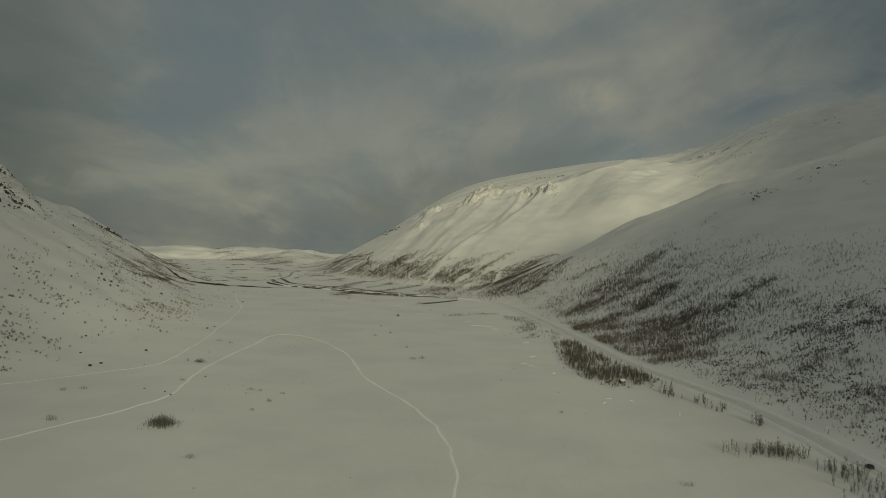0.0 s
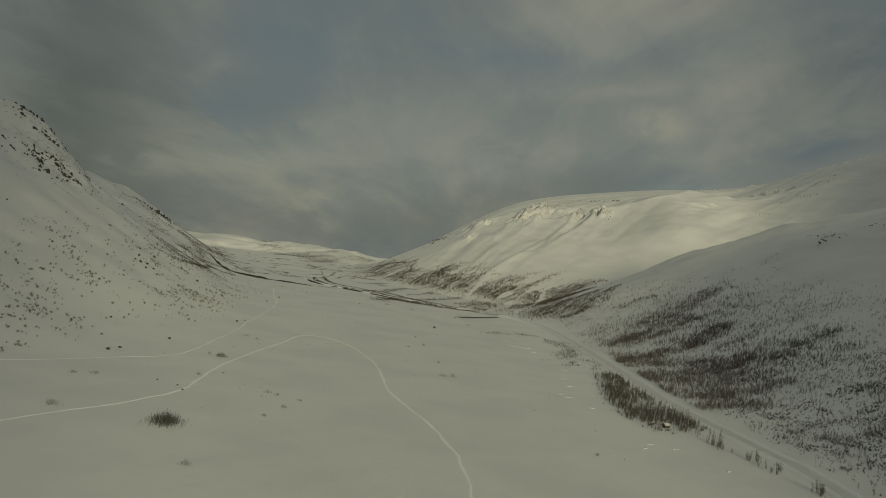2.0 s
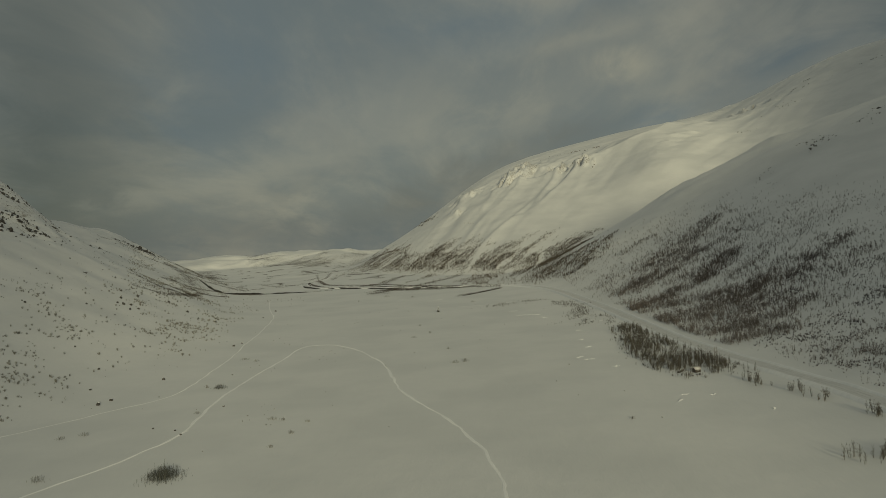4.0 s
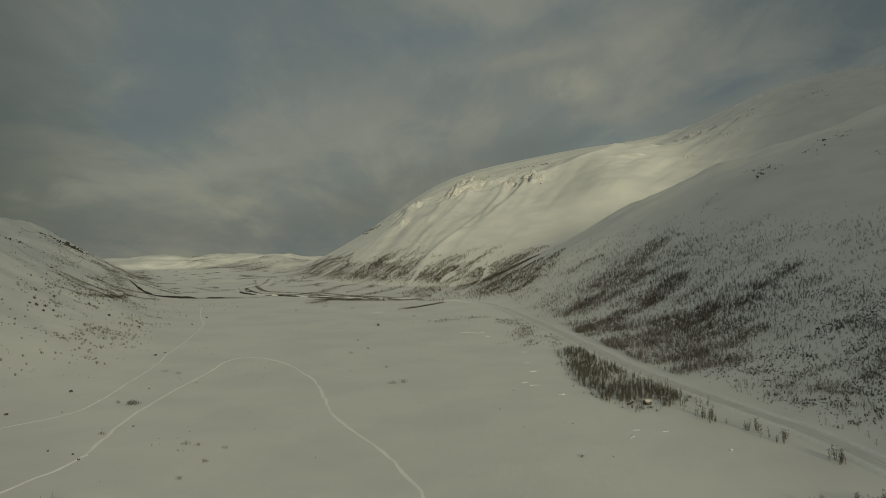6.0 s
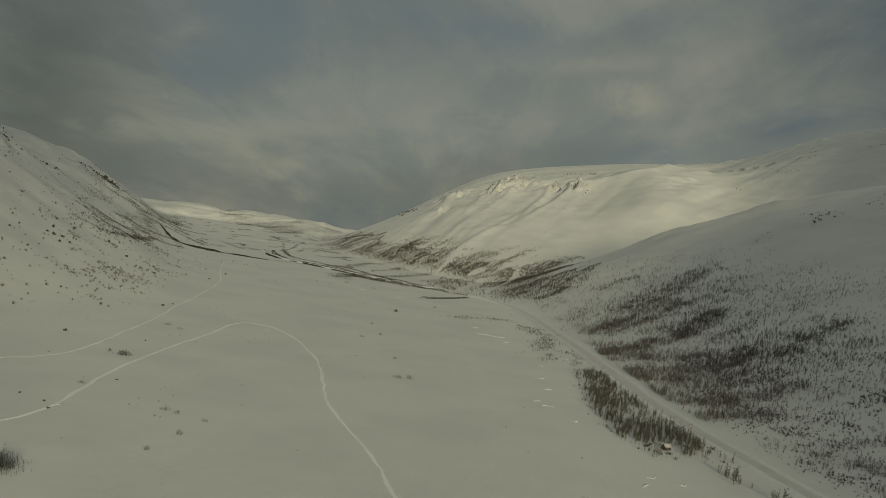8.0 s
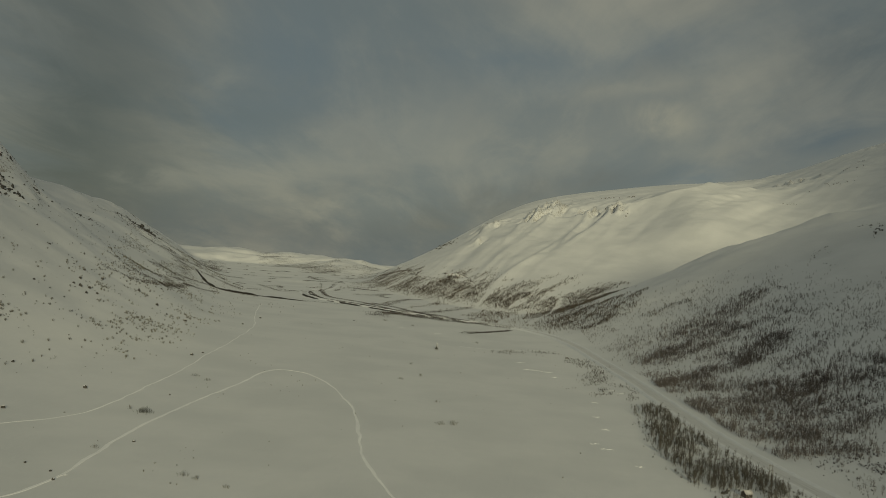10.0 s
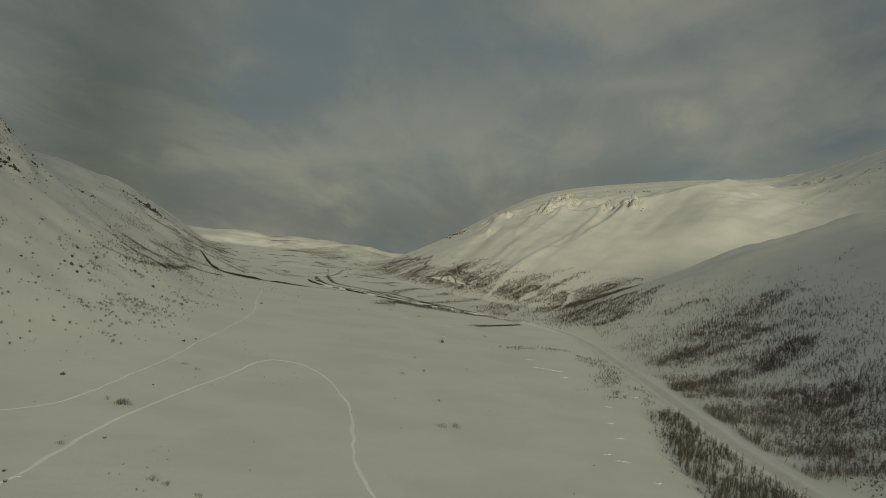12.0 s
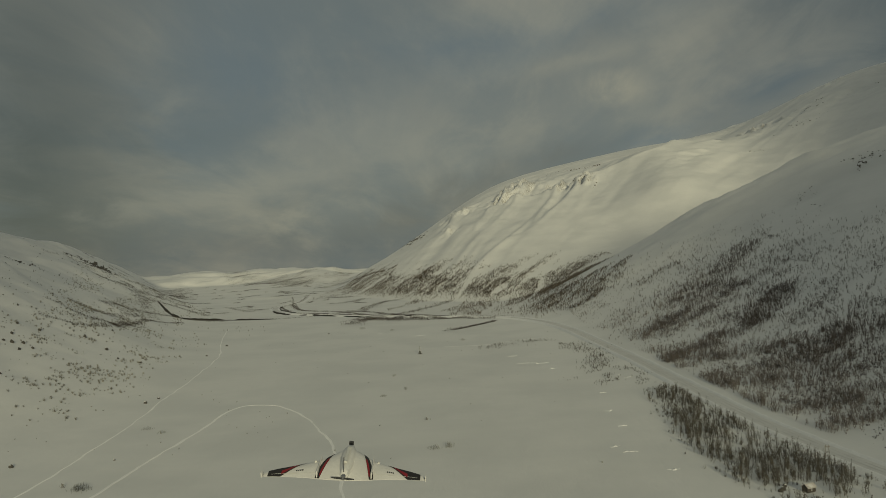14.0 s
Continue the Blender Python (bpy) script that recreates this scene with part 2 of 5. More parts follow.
def along(v, at, values):
    """A soft curve through a few stations."""
    v = np.asarray(v, float)
    return sum(w * np.interp(v + d, at, values) for d, w in ((-60, .15), (-30, .2), (0, .3), (30, .2), (60, .15)))


def lattice(ix, iy, seed):
    h = (ix.astype(np.int64) * 374761393 + iy.astype(np.int64) * 668265263 + seed * 974634721) & 0x7FFFFFFF
    h = ((h ^ (h >> 13)) * 1274126177) & 0x7FFFFFFF
    return ((h ^ (h >> 16)) & 0xFFFF) / 32767.5 - 1


def rough(x, y, size, seed=0, octaves=4, gain=0.5):
    """Value noise in layers, -1 to 1."""
    x, y = np.asarray(x, float) / size, np.asarray(y, float) / size
    total, amp, norm = 0.0, 1.0, 0.0
    for o in range(octaves):
        ix, iy = np.floor(x), np.floor(y)
        u, v = x - ix, y - iy
        u, v = u * u * u * (u * (6 * u - 15) + 10), v * v * v * (v * (6 * v - 15) + 10)
        a, b = lattice(ix, iy, seed + o), lattice(ix + 1, iy, seed + o)
        c, d = lattice(ix, iy + 1, seed + o), lattice(ix + 1, iy + 1, seed + o)
        total = total + amp * ((a * (1 - u) + b * u) * (1 - v) + (c * (1 - u) + d * u) * v)
        norm, amp = norm + amp, amp * gain
        x, y = x * 2.03 + 17.3, y * 2.03 - 9.1
    return total / norm


FOOT_Y = (-800, 0, 300, 500, 600, 730, 850, 950, 1100, 1300, 1500, 1700, 1900, 2200, 2600, 5000)
FOOT_EAST = (195, 182, 168, 148, 137, 124, 104, 86, 74, 78, 60, 0, -90, -200, -260, -300)
FOOT_WEST = (-215, -215, -205, -195, -188, -212, -250, -290, -352, -400, -482, -580, -670, -790, -950, -1500)


def foot(s, k, soft=22.0):
    """A slope of steepness k that sets in softly at s = 0."""
    return k * (np.sqrt(s * s + soft * soft) + s) / 2


def softmin(a, b, w):
    return (a + b) / 2 - np.sqrt((a - b) ** 2 + w * w) / 2


def softmax(a, b, w):
    return (a + b) / 2 + np.sqrt((a - b) ** 2 + w * w) / 2


AZ = (-7, -4.8, -2.7, -0.65, 1.8, 4.7, 8.5, 12.5, 16, 19, 21.4, 24.6, 27, 31, 45, 70)
CREST_D = (1750, 1800, 1880, 2050, 2300, 2650, 2950, 3050, 3050, 2980, 2880, 2780, 2700, 2620, 2500, 2500)
CREST_Z = (28, 58, 103, 153, 231, 303, 367, 413, 428, 448, 486, 538, 556, 556, 553, 553)


FAR_AZ = (-40, -26, -22.5, -20.6, -19.4, -18.2, -16.6, -14.6, -12.5, -10.4, -9.4, -8.3, -6.6, -2)
FAR_Z = (20, 28, 31, 35, 41, 40, 33, 37, 30, 26, 27, 22, 20, 10)


def height(x, y):
    x, y = np.asarray(x, float), np.asarray(y, float)
    # near slope east of the road, with its spur
    s = x - along(y, FOOT_Y, FOOT_EAST)
    k = along(y, (0, 500, 700, 850, 930, 1010, 1090, 1200, 1400, 1700, 2000), (.36, .38, .40, .44, .49, .53, .48, .37, .27, .2, .1))
    sat = softmin(s, 330 + 0.55 * (s - 330), 60)
    wob = 1 + 0.05 * rough(x, y, 160, 3, 3)
    east = foot(sat, k, 26) * wob
    # the spur's crest, steeper on its far side
    for x0, y0, x1, y1, h0, h1 in ((225, 1130, 300, 1062, 5, 14), (300, 1062, 400, 1056, 14, 15), (400, 1056, 505, 1062, 15, 9), (505, 1062, 640, 1035, 9, 8)):
        lx, ly = x1 - x0, y1 - y0
        tc = np.clip(((x - x0) * lx + (y - y0) * ly) / (lx * lx + ly * ly), 0, 1)
        ox, oy = x - x0 - lx * tc, y - y0 - ly * tc
        crest = (h0 + (h1 - h0) * tc) * np.exp(-np.hypot(ox, oy) ** 1.4 / np.where(oy < 0, 62, 34) ** 1.4)
        spur = crest if x0 == 225 else np.maximum(spur, crest)
    east = east + spur * (1 + .35 * rough(x, y, 40, 5, 3))
    # runnels and ribs down the slope
    east = east + smooth(15, 60, s) * smooth(1150, 1020, y) * (1.3 * rough((.42 * x - .91 * y) / 15, (.91 * x + .42 * y) / 150, 1, 42, 3, .6) * smooth(-.3, .3, rough(x, y, 90, 44, 2)))
    knob = lambda bx, by, w: np.exp(-((x - bx) / w) ** 2 - ((y - by) / w) ** 2)
    ledges = knob(487, 947, 17) + knob(464, 934, 13) + knob(516, 958, 16) + knob(412, 939, 13) + knob(390, 915, 10) + knob(339, 919, 11) + knob(328, 865, 8) + knob(493, 855, 12)
    east = east + np.minimum(ledges, 1) * (5.5 * np.maximum(rough(x, y, 15, 46, 3, .65), -.15))
    # the high mountain behind it
    az = np.degrees(np.arctan2(x, np.maximum(y, 1.0)))
    d = np.hypot(x, y)
    spread = lambda at, values: sum(np.interp(az + o, at, values) for o in (-1.6, -.8, 0, .8, 1.6)) / 5
    cd, cz = spread(AZ, CREST_D), 0.977 * spread(AZ, CREST_Z)
    fd = spread((-7, -4, 0, 4, 8, 14, 20, 30, 60), (1500, 1330, 1230, 1160, 1120, 1150, 1250, 1400, 1500))
    u = (d - fd) / (cd - fd)
    q = az - 0.0103 * (d - 1700) + 0.5 * rough(x, y, 240, 12, 2)
    ridges = lambda w, seed: 1 - 2.2 * np.abs(rough(q / w, d / 900, 1, seed, 2, .4))
    mask = 0.25 + 0.75 * smooth(-.25, .4, rough(x, y, 330, 16, 2))
    gully = mask * (0.55 * ridges(4.6, 13) + 0.28 * ridges(1.5, 14) + 0.12 * ridges(0.55, 17)) + 0.10 * rough(x, y, 60, 15, 3)
    rise = cz * softmin(1.25 * u, 0.73 + 0.675 * (u - 0.6), 0.05) + cz * 0.024 * smooth(19, 7, az) * gully * smooth(0.05, 0.5, u) * smooth(1.02, 0.8, u)
    back = cz * (0.9975 - 0.25 * np.maximum(u - 1, 0))
    high = np.where(u < 1, rise, back)
    # a rib that parts the bowl from the cliffs, and broken rock bands
    rim = 0.0
    for x0, y0, x1, y1, h0, h1 in ((95, 1425, 294, 1885, 3, 24), (294, 1875, 470, 1915, 26, 18), (470, 1915, 665, 2240, 18, 9)):
        lx, ly = x1 - x0, y1 - y0
        t = ((x - x0) * lx + (y - y0) * ly) / (lx * lx + ly * ly)
        tc = np.clip(t, 0, 1)
        off = ((x - x0 - lx * tc) * ly - (y - y0 - ly * tc) * lx) / np.hypot(lx, ly)
        far_off = np.hypot(x - x0 - lx * tc, y - y0 - ly * tc)
        rim = np.maximum(rim, (h0 + (h1 - h0) * tc) * np.exp(-far_off / np.where(off < 0, 20, 85)))
    for x0, y0, x1, y1, h0, h1, wide in ((27, 1360, 88, 1489, 4, 9, 13), (88, 1489, 189, 1725, 7, 3, 9), (79, 1379, 126, 1521, 2, 5, 14), (126, 1521, 224, 1850, 5, 13, 18), (134, 1475, 186, 1590, 2, 6, 10), (186, 1590, 253, 1710, 6, 3, 10), (253, 1710, 301, 1847, 6, 14, 14), (-25, 1686, -2, 1856, 5, 8, 10), (40, 1640, 75, 1800, 3, 6, 12), (300, 1650, 352, 1830, 3, 8, 16)):
        lx, ly = x1 - x0, y1 - y0
        tc = np.clip(((x - x0) * lx + (y - y0) * ly) / (lx * lx + ly * ly), 0, 1)
        bend = 7 * rough(x, y, 60, 22, 2)
        off = ((x + bend - x0 - lx * tc) * ly - (y - y0 - ly * tc) * lx) / np.hypot(lx, ly)
        rim = np.maximum(rim, (h0 + (h1 - h0) * tc) * np.exp(-np.hypot(off, y - y0 - ly * tc - lx * off / np.hypot(lx, ly)) / np.where(off < 0, wide * .55, wide * 2.2)))
    blob = lambda bx, by, wx, wy: np.exp(-((x - bx) / wx) ** 2 - ((y - by) / wy) ** 2)
    cl, ca = .28 * (x - 150) + .96 * (y - 1990), .96 * (x - 150) - .28 * (y - 1990)
    broken = np.exp(-(cl / 185) ** 4 - (ca / 42) ** 4) + blob(235, 1900, 26, 60) + .8 * blob(290, 1850, 22, 45) + .7 * blob(10, 1880, 35, 60) + .6 * blob(790, 2180, 80, 60) + .5 * blob(-5, 1700, 14, 40)
    t = np.clip((y - 1540) / 520, 0, 1)
    off = x - 385 - 95 * t
    high = high + 44 * np.exp(-((off - 22) / np.where(off < 22, 108, 190)) ** 2) * smooth(1380, 1620, y) * smooth(2250, 2000, y)
    high = high + rim + .8 * rough(q / .8, d / 300, 1, 20, 3, .55) * smooth(.05, .35, u) * smooth(1, .85, u) + np.minimum(broken, 1) * (20 * (1 - 2.4 * np.abs(rough((x - .3 * y) / 21, y / 120, 1, 18, 2, .6))) + 15 * rough((x - .3 * y) / 13, y / 38, 1, 19, 3, .65))
    high = high + smooth(-6, -2, az) * smooth(14, 9, az) * smooth(.08, .3, u) * smooth(.95, .7, u) * (3.2 * (1 - 2.6 * np.abs(rough(q / 1.9, d / 700, 1, 38, 2, .5))) * smooth(-.2, .4, rough(x, y, 150, 39, 2)) + 1.6 * rough(x, y, 34, 40, 3))
    # wind-worn hollows and ribs over the bowl and the shoulder beside it
    worn = smooth(11, 17, az) * smooth(.12, .4, u) * smooth(1.0, .85, u)
    high = high + worn * (17 * rough(q / 4.2, d / 900, 1, 27, 3, .5) + 5 * rough(q / 1.3, d / 420, 1, 28, 3, .55) + 2.5 * rough(x, y, 95, 28, 3, .6) + 5 * smooth(.1, .5, rough(x, y, 130, 29, 2)) * rough(x, y, 22, 30, 3, .6))
    # broken ground along the summits and on the shaded flank
    jag = np.exp(-((u - .955) / .045) ** 2) * smooth(9, 13, az) + blob(887, 2080, 32, 40) + blob(941, 2146, 30, 45) + blob(1098, 2097, 34, 30) + blob(1056, 1970, 30, 34) + .8 * blob(828, 1720, 40, 34) + .8 * blob(656, 1837, 34, 30) + .7 * blob(885, 2303, 30, 50)
    high = high + np.minimum(jag, 1) * smooth(-.1, .35, rough(x, y, 70, 48, 2)) * (10 * np.maximum(rough(x, y, 27, 49, 3, .65), -.1))
    high = high * smooth(-9, -5.5, az) * smooth(0, 400, y)
    high = np.where(y > 0, np.maximum(high, 0), 0)
    z = softmax(east, high, 18 * smooth(2, 60, np.minimum(east, high)))
    # western mountain: a near crag, a lower shoulder, a nose that runs out
    s = along(y, FOOT_Y, FOOT_WEST) - x
    top = along(y, (-800, 300, 560, 650, 720, 780, 860, 950, 1075, 1250, 1465, 1700, 2100, 2400, 2600, 2800), (470, 470, 440, 335, 252, 188, 147, 132, 131, 127, 116, 108, 78, 46, 18, 0))
    top = top * (1 + 0.06 * rough(x, y, 70, 21, 3))
    k = along(y, (0, 600, 760, 900, 1000, 1150, 1350, 1600, 2000), (.46, .54, .57, .54, .53, .54, .57, .63, .70)) * (1 + 0.12 * rough(x, y, 110, 23, 3))
    craggy = np.exp(-((x + 400) / 45) ** 2 - ((y - 725) / 60) ** 2) + .8 * np.exp(-((x + 540) / 50) ** 2 - ((y - 1320) / 80) ** 2)
    west = softmin(foot(s, k, 30) + craggy * (6 * rough(x, y, 22, 25, 3, .6) + 3 * rough(x, y, 9, 26, 2)) + 42 * np.exp(-((x + 459) / 56) ** 2 - ((y - 775) / 68) ** 2), top + 0.02 * s, 16)
    # high ground further west and south, out of the walk's view
    ridge = 430 * smooth(-680, -1050, x) * smooth(1250, 700, y)
    west = np.maximum(west, ridge)
    z = z + west
    # unseen higher ground added south-east, behind the walk's start, shaped to shade eastern slopes
    z = np.maximum(z, np.interp(x, (215, 480, 602, 685, 758, 860, 941, 1000, 1064, 1181, 1263, 1354, 1620, 2000), (0, 343, 455, 505, 540, 583, 610, 632, 665, 730, 808, 910, 1145, 1375)) * smooth(130, -430, y))
    z = np.maximum(z, 120 * smooth(-650, -1500, y) * (1 + 0.08 * rough(x, y, 500, 71, 2)))
    # unseen high ridge added far south, dims low sun on the valley's west
    z = np.maximum(z, 1250 * smooth(780, 130, x) * smooth(-1750, -2250, y))
    # far hills and the rolling end of the valley
    far = 6 * smooth(1450, 2000, y) + (9 * rough(x, y, 260, 31, 3) + 3 * rough(x, y, 80, 36, 3)) * smooth(1250, 1650, y)
    az2, d2 = np.degrees(np.arctan2(x - 10, np.maximum(y - 158, 1))), np.hypot(x - 10, y - 158)
    lift = np.interp(az2, FAR_AZ, FAR_Z)
    d2 = d2 + 70 * rough(x, y, 170, 33, 3) + 16 * rough(x, y, 45, 34, 2)
    far = far + (lift - 5) * (0.70 * smooth(2085, 2170, d2) + 0.30 * smooth(2230, 2330, d2)) + 3.0 * rough(x, y, 60, 35, 3) * smooth(2090, 2250, d2) * smooth(2480, 2400, d2)
    # a scrubby knoll before the mountain's nose
    far = far + 26 * np.exp(-((x + 345) / 130) ** 2 - ((y - 2180) / 150) ** 2)
    z = softmax(z, far, 4 * smooth(1300, 1800, y)) - 2 * smooth(1300, 1800, y)
    z = z - 220 * smooth(2480, 4600, y) * smooth(2, -6, az)
    # small unevenness
    lift = smooth(3, 30, np.maximum(z, 0))
    z = z + 0.25 * rough(x, y, 45, 41, 3) + lift * (1 - .85 * smooth(1050, 1350, y) * smooth(-250, -100, x)) * (1.6 * rough(x, y, 38, 43, 4) + 3 * rough(x, y, 130, 47, 3))
    return z


# ---- mesh helpers ----
def tri_mesh(name, verts, tris, mat, smooth_=False):
    """One mesh from arrays of corners and triangles."""
    me = bpy.data.meshes.new(name)
    verts, tris = np.asarray(verts, np.float32), np.asarray(tris, np.int32)
    me.vertices.add(len(verts))
    me.vertices.foreach_set("co", verts.ravel())
    me.loops.add(tris.size)
    me.loops.foreach_set("vertex_index", tris.ravel())
    me.polygons.add(len(tris))
    me.polygons.foreach_set("loop_start", np.arange(0, tris.size, tris.shape[1], dtype=np.int32))
    me.update(calc_edges=True)
    me.validate()
    me.materials.append(mat)
    if smooth_:
        me.polygons.foreach_set("use_smooth", np.ones(len(tris), bool))
    return me


def bm_mesh(name, bm, mat, smooth_=False):
    me = bpy.data.meshes.new(name)
    bmesh.ops.recalc_face_normals(bm, faces=bm.faces[:])
    bm.to_mesh(me)
    bm.free()
    me.materials.append(mat)
    if smooth_:
        for p in me.polygons:
            p.use_smooth = True
    return me


def part(name, me, parent, label=""):
    ob = new(name, me)
    ob.parent = parent
    return tagged(ob, label)


def thing(name, label, category, group="", kind="", at=None):
    ob = new(name)
    ob.empty_display_size = 0.3
    tagged(ob, label, category, group, kind)
    if at is not None:
        ob.matrix_world = at
    return ob


def box(bm, x0, x1, y0, y1, z0, z1, bevel=0.0):
    made = bmesh.ops.create_cube(bm, size=1)["verts"]
    for v in made:
        v.co = Vector(((x0 + x1) / 2 + v.co.x * (x1 - x0), (y0 + y1) / 2 + v.co.y * (y1 - y0), (z0 + z1) / 2 + v.co.z * (z1 - z0)))
    if bevel:
        edges = {e for v in made for e in v.link_edges}
        bmesh.ops.bevel(bm, geom=list(edges), offset=bevel, segments=2, affect="EDGES")


def tube(p, q, r0, r1, sides):
    """Corners and triangles of a tapered stick."""
    p, q = np.array(p, float), np.array(q, float)
    a = q - p
    a = a / (np.linalg.norm(a) + 1e-9)
    b = np.cross(a, (0.3, 0.9, 0.1) if abs(a[2]) > 0.8 else (0, 0, 1))
    b /= np.linalg.norm(b)
    c = np.cross(a, b)
    ang = np.arange(sides) * 2 * np.pi / sides
    ring = np.cos(ang)[:, None] * b + np.sin(ang)[:, None] * c
    v = np.concatenate([p + r0 * ring, q + r1 * ring])
    i = np.arange(sides)
    j = (i + 1) % sides
    f = np.concatenate([np.stack([i, j, j + sides], 1), np.stack([i, j + sides, i + sides], 1)])
    return v, f


def join(pieces):
    vs, fs, n = [], [], 0
    for v, f in pieces:
        vs.append(v)
        fs.append(f + n)
        n += len(v)
    return np.concatenate(vs), np.concatenate(fs)


def ground_z(x, y):
    return float(height(x, y))


# ---- ground: one sheet out to the far hills ----
def stations(*spans):
    out = [np.arange(a, b, step) for a, b, step in spans]
    return np.unique(np.concatenate(out))


gx = stations((-4200, -1300, 90), (-1300, -640, 11), (-640, 420, 4.5), (420, 1500, 7), (1500, 4300, 70), (4300, 4301, 5))
gy = stations((-2700, 100, 40), (100, 1150, 4.5), (1150, 2700, 6), (2700, 3200, 10), (3200, 4801, 50))
X, Y = np.meshgrid(gx, gy)
Z = height(X, Y)
nx, ny = len(gx), len(gy)
idx = np.arange(nx * ny).reshape(ny, nx)
quads = np.stack([idx[:-1, :-1], idx[:-1, 1:], idx[1:, 1:], idx[1:, :-1]], -1).reshape(-1, 4)
ground = new("ground", tri_mesh("ground", np.stack([X, Y, Z], -1).reshape(-1, 3), quads, SNOW_LAND, True))
tagged(ground, "snow-covered valley floor and mountainsides with bare rock", "ground", kind="structure")


# ---- lanes laid over the snow ----
def curve_points(points, step):
    """A smooth line through a few places, in even steps."""
    p = np.array(points, float)
    p = np.concatenate([[2 * p[0] - p[1]], p, [2 * p[-1] - p[-2]]])
    out = []
    for a, b, c, d in zip(p, p[1:], p[2:], p[3:]):
        n = max(2, int(np.hypot(*(c - b)) / step))
        t = (np.arange(n) / n)[:, None]
        out.append(0.5 * (2 * b + (c - a) * t + (2 * a - 5 * b + 4 * c - d) * t * t + (3 * b - a - 3 * c + d) * t ** 3))
    return np.concatenate(out + [p[-2:-1]])


def lane(name, points, profile, mat, step=4.0, width_noise=0.0, level=False, taper=False, wander=0.0):
    """A strip with a cross-section: pairs of offset and height over the ground."""
    c = curve_points(points, step)
    if wander:
        c = c + wander * np.stack([rough(c[:, 0], c[:, 1], 16, 74, 3), rough(c[:, 0], c[:, 1], 16, 75, 3)], 1)
    d = np.gradient(c, axis=0)
    d /= np.linalg.norm(d, axis=1)[:, None]
    side = np.stack([d[:, 1], -d[:, 0]], 1)
    off, up_ = np.array(profile, float).T
    wob = 1 + width_noise * rough(np.arange(len(c)) * step, 0 * c[:, 0], 14, 77, 3)
    swell = np.ones(len(c))
    if taper:
        swell = np.sin(np.pi * np.linspace(.02, .98, len(c))) ** .8 * (.25 + .9 * smooth(-.5, .4, rough(np.arange(len(c)) * step, 0 * c[:, 0] + 3, 22, 79, 3)))
        wob = wob * (.5 + .5 * swell)
    p = c[:, None] + side[:, None] * (off[None] * wob[:, None])[..., None]
    if level:
        z = np.max([height(*(c + side * o).T) for o in (-3, 0, 3)], axis=0)
        z = np.convolve(np.pad(z, 6, "edge"), np.ones(13) / 13, "valid")[:, None] + 0 * off
        lie = height(p[..., 0], p[..., 1])
        z = np.where(np.abs(off) > 5.5, lie, np.maximum(z, lie * (np.abs(off) < 5.5)))
    else:
        z = height(p[..., 0], p[..., 1])
    z = z + swell[:, None] * up_ * (1 + 0.35 * rough(p[..., 0], p[..., 1], 5, 78, 2))
    m = len(off)
    i = np.arange(len(c) * m).reshape(len(c), m)
    q = np.stack([i[:-1, :-1], i[:-1, 1:], i[1:, 1:], i[1:, :-1]], -1).reshape(-1, 4)
    return tri_mesh(name, np.concatenate([p, z[..., None]], -1).reshape(-1, 3), q, mat, True)


ROAD = ((168, -260), (156, 80), (149, 229), (149.5, 285), (146.5, 340), (139, 385), (130, 435), (123, 490), (117, 575), (113, 645), (106, 725), (95, 830), (78, 905), (50, 965), (12, 1003), (-46, 1040), (-108, 1075), (-165, 1124), (-222, 1175), (-262, 1280), (-250, 1400), (-262, 1520))
road = new("road", lane("road", ROAD, ((-3.6, .25), (-2.2, .32), (0, .34), (2.2, .32), (3.6, .25)), ROAD_SNOW, level=True))
tagged(road, "ploughed valley road of grey packed snow", "road", kind="structure")
for name, o in (("wheel_rut", -1.2), ("wheel_rut", 1.0)):
    part(name, lane(name, ROAD, ((o - .35, .335), (o, .36), (o + .35, .335)), RUT, level=True, width_noise=0.0), road, "darker worn wheel track")
for name, s in (("snow_bank", -1), ("snow_bank", 1)):
    prof = ((s * 3.5, .2), (s * 4.3, .75), (s * 5.2, .8), (s * 7.0, -.3))
    part(name, lane(name, ROAD, prof if s > 0 else prof[::-1], SNOW, level=True, width_noise=0.04), road, "low ploughed snow bank")

GROOVE = ((-1.3, -.03), (-.85, .24), (-.4, .16), (0, .19), (.4, .16), (.85, .24), (1.3, -.03))
TRACKS = (
    ("snowmobile_track", "bright curving snowmobile track on the valley snow", ((-165, 205), (-141, 267), (-121, 312), (-113, 345), (-114, 372), (-117, 402), (-117, 440), (-114, 490), (-112, 538), (-111, 556), (-106, 567), (-97, 568), (-86, 562), (-73, 543), (-61, 518), (-50, 490), (-44, 470), (-40, 450), (-30, 404), (-18, 372), (-5, 340), (5, 305), (11, 262), (12, 230), (6, 190), (-4, 150))),
    ("snowmobile_track", "fainter snowmobile track leading up the valley", ((-225, 285), (-205, 315), (-187, 346), (-166, 384), (-150, 410), (-144, 432), (-146, 485), (-151, 545), (-157, 590), (-162, 640), (-171, 705), (-176, 735), (-179, 755), (-190, 795), (-203, 835), (-223, 908), (-240, 980))),
    ("drift_line", "long low drift line on the valley floor", ((-8, 766), (20, 765), (46, 780), (66, 790))),
)
for name, label, pts in TRACKS:
    k = 0.48 if "bright" in label else 0.32
    tagged(new(name, lane(name, pts, tuple((o * k, u * k) for o, u in GROOVE), SNOW_TRACK, 2.0, 0.5, wander=1.1)), label, "track", kind="structure")


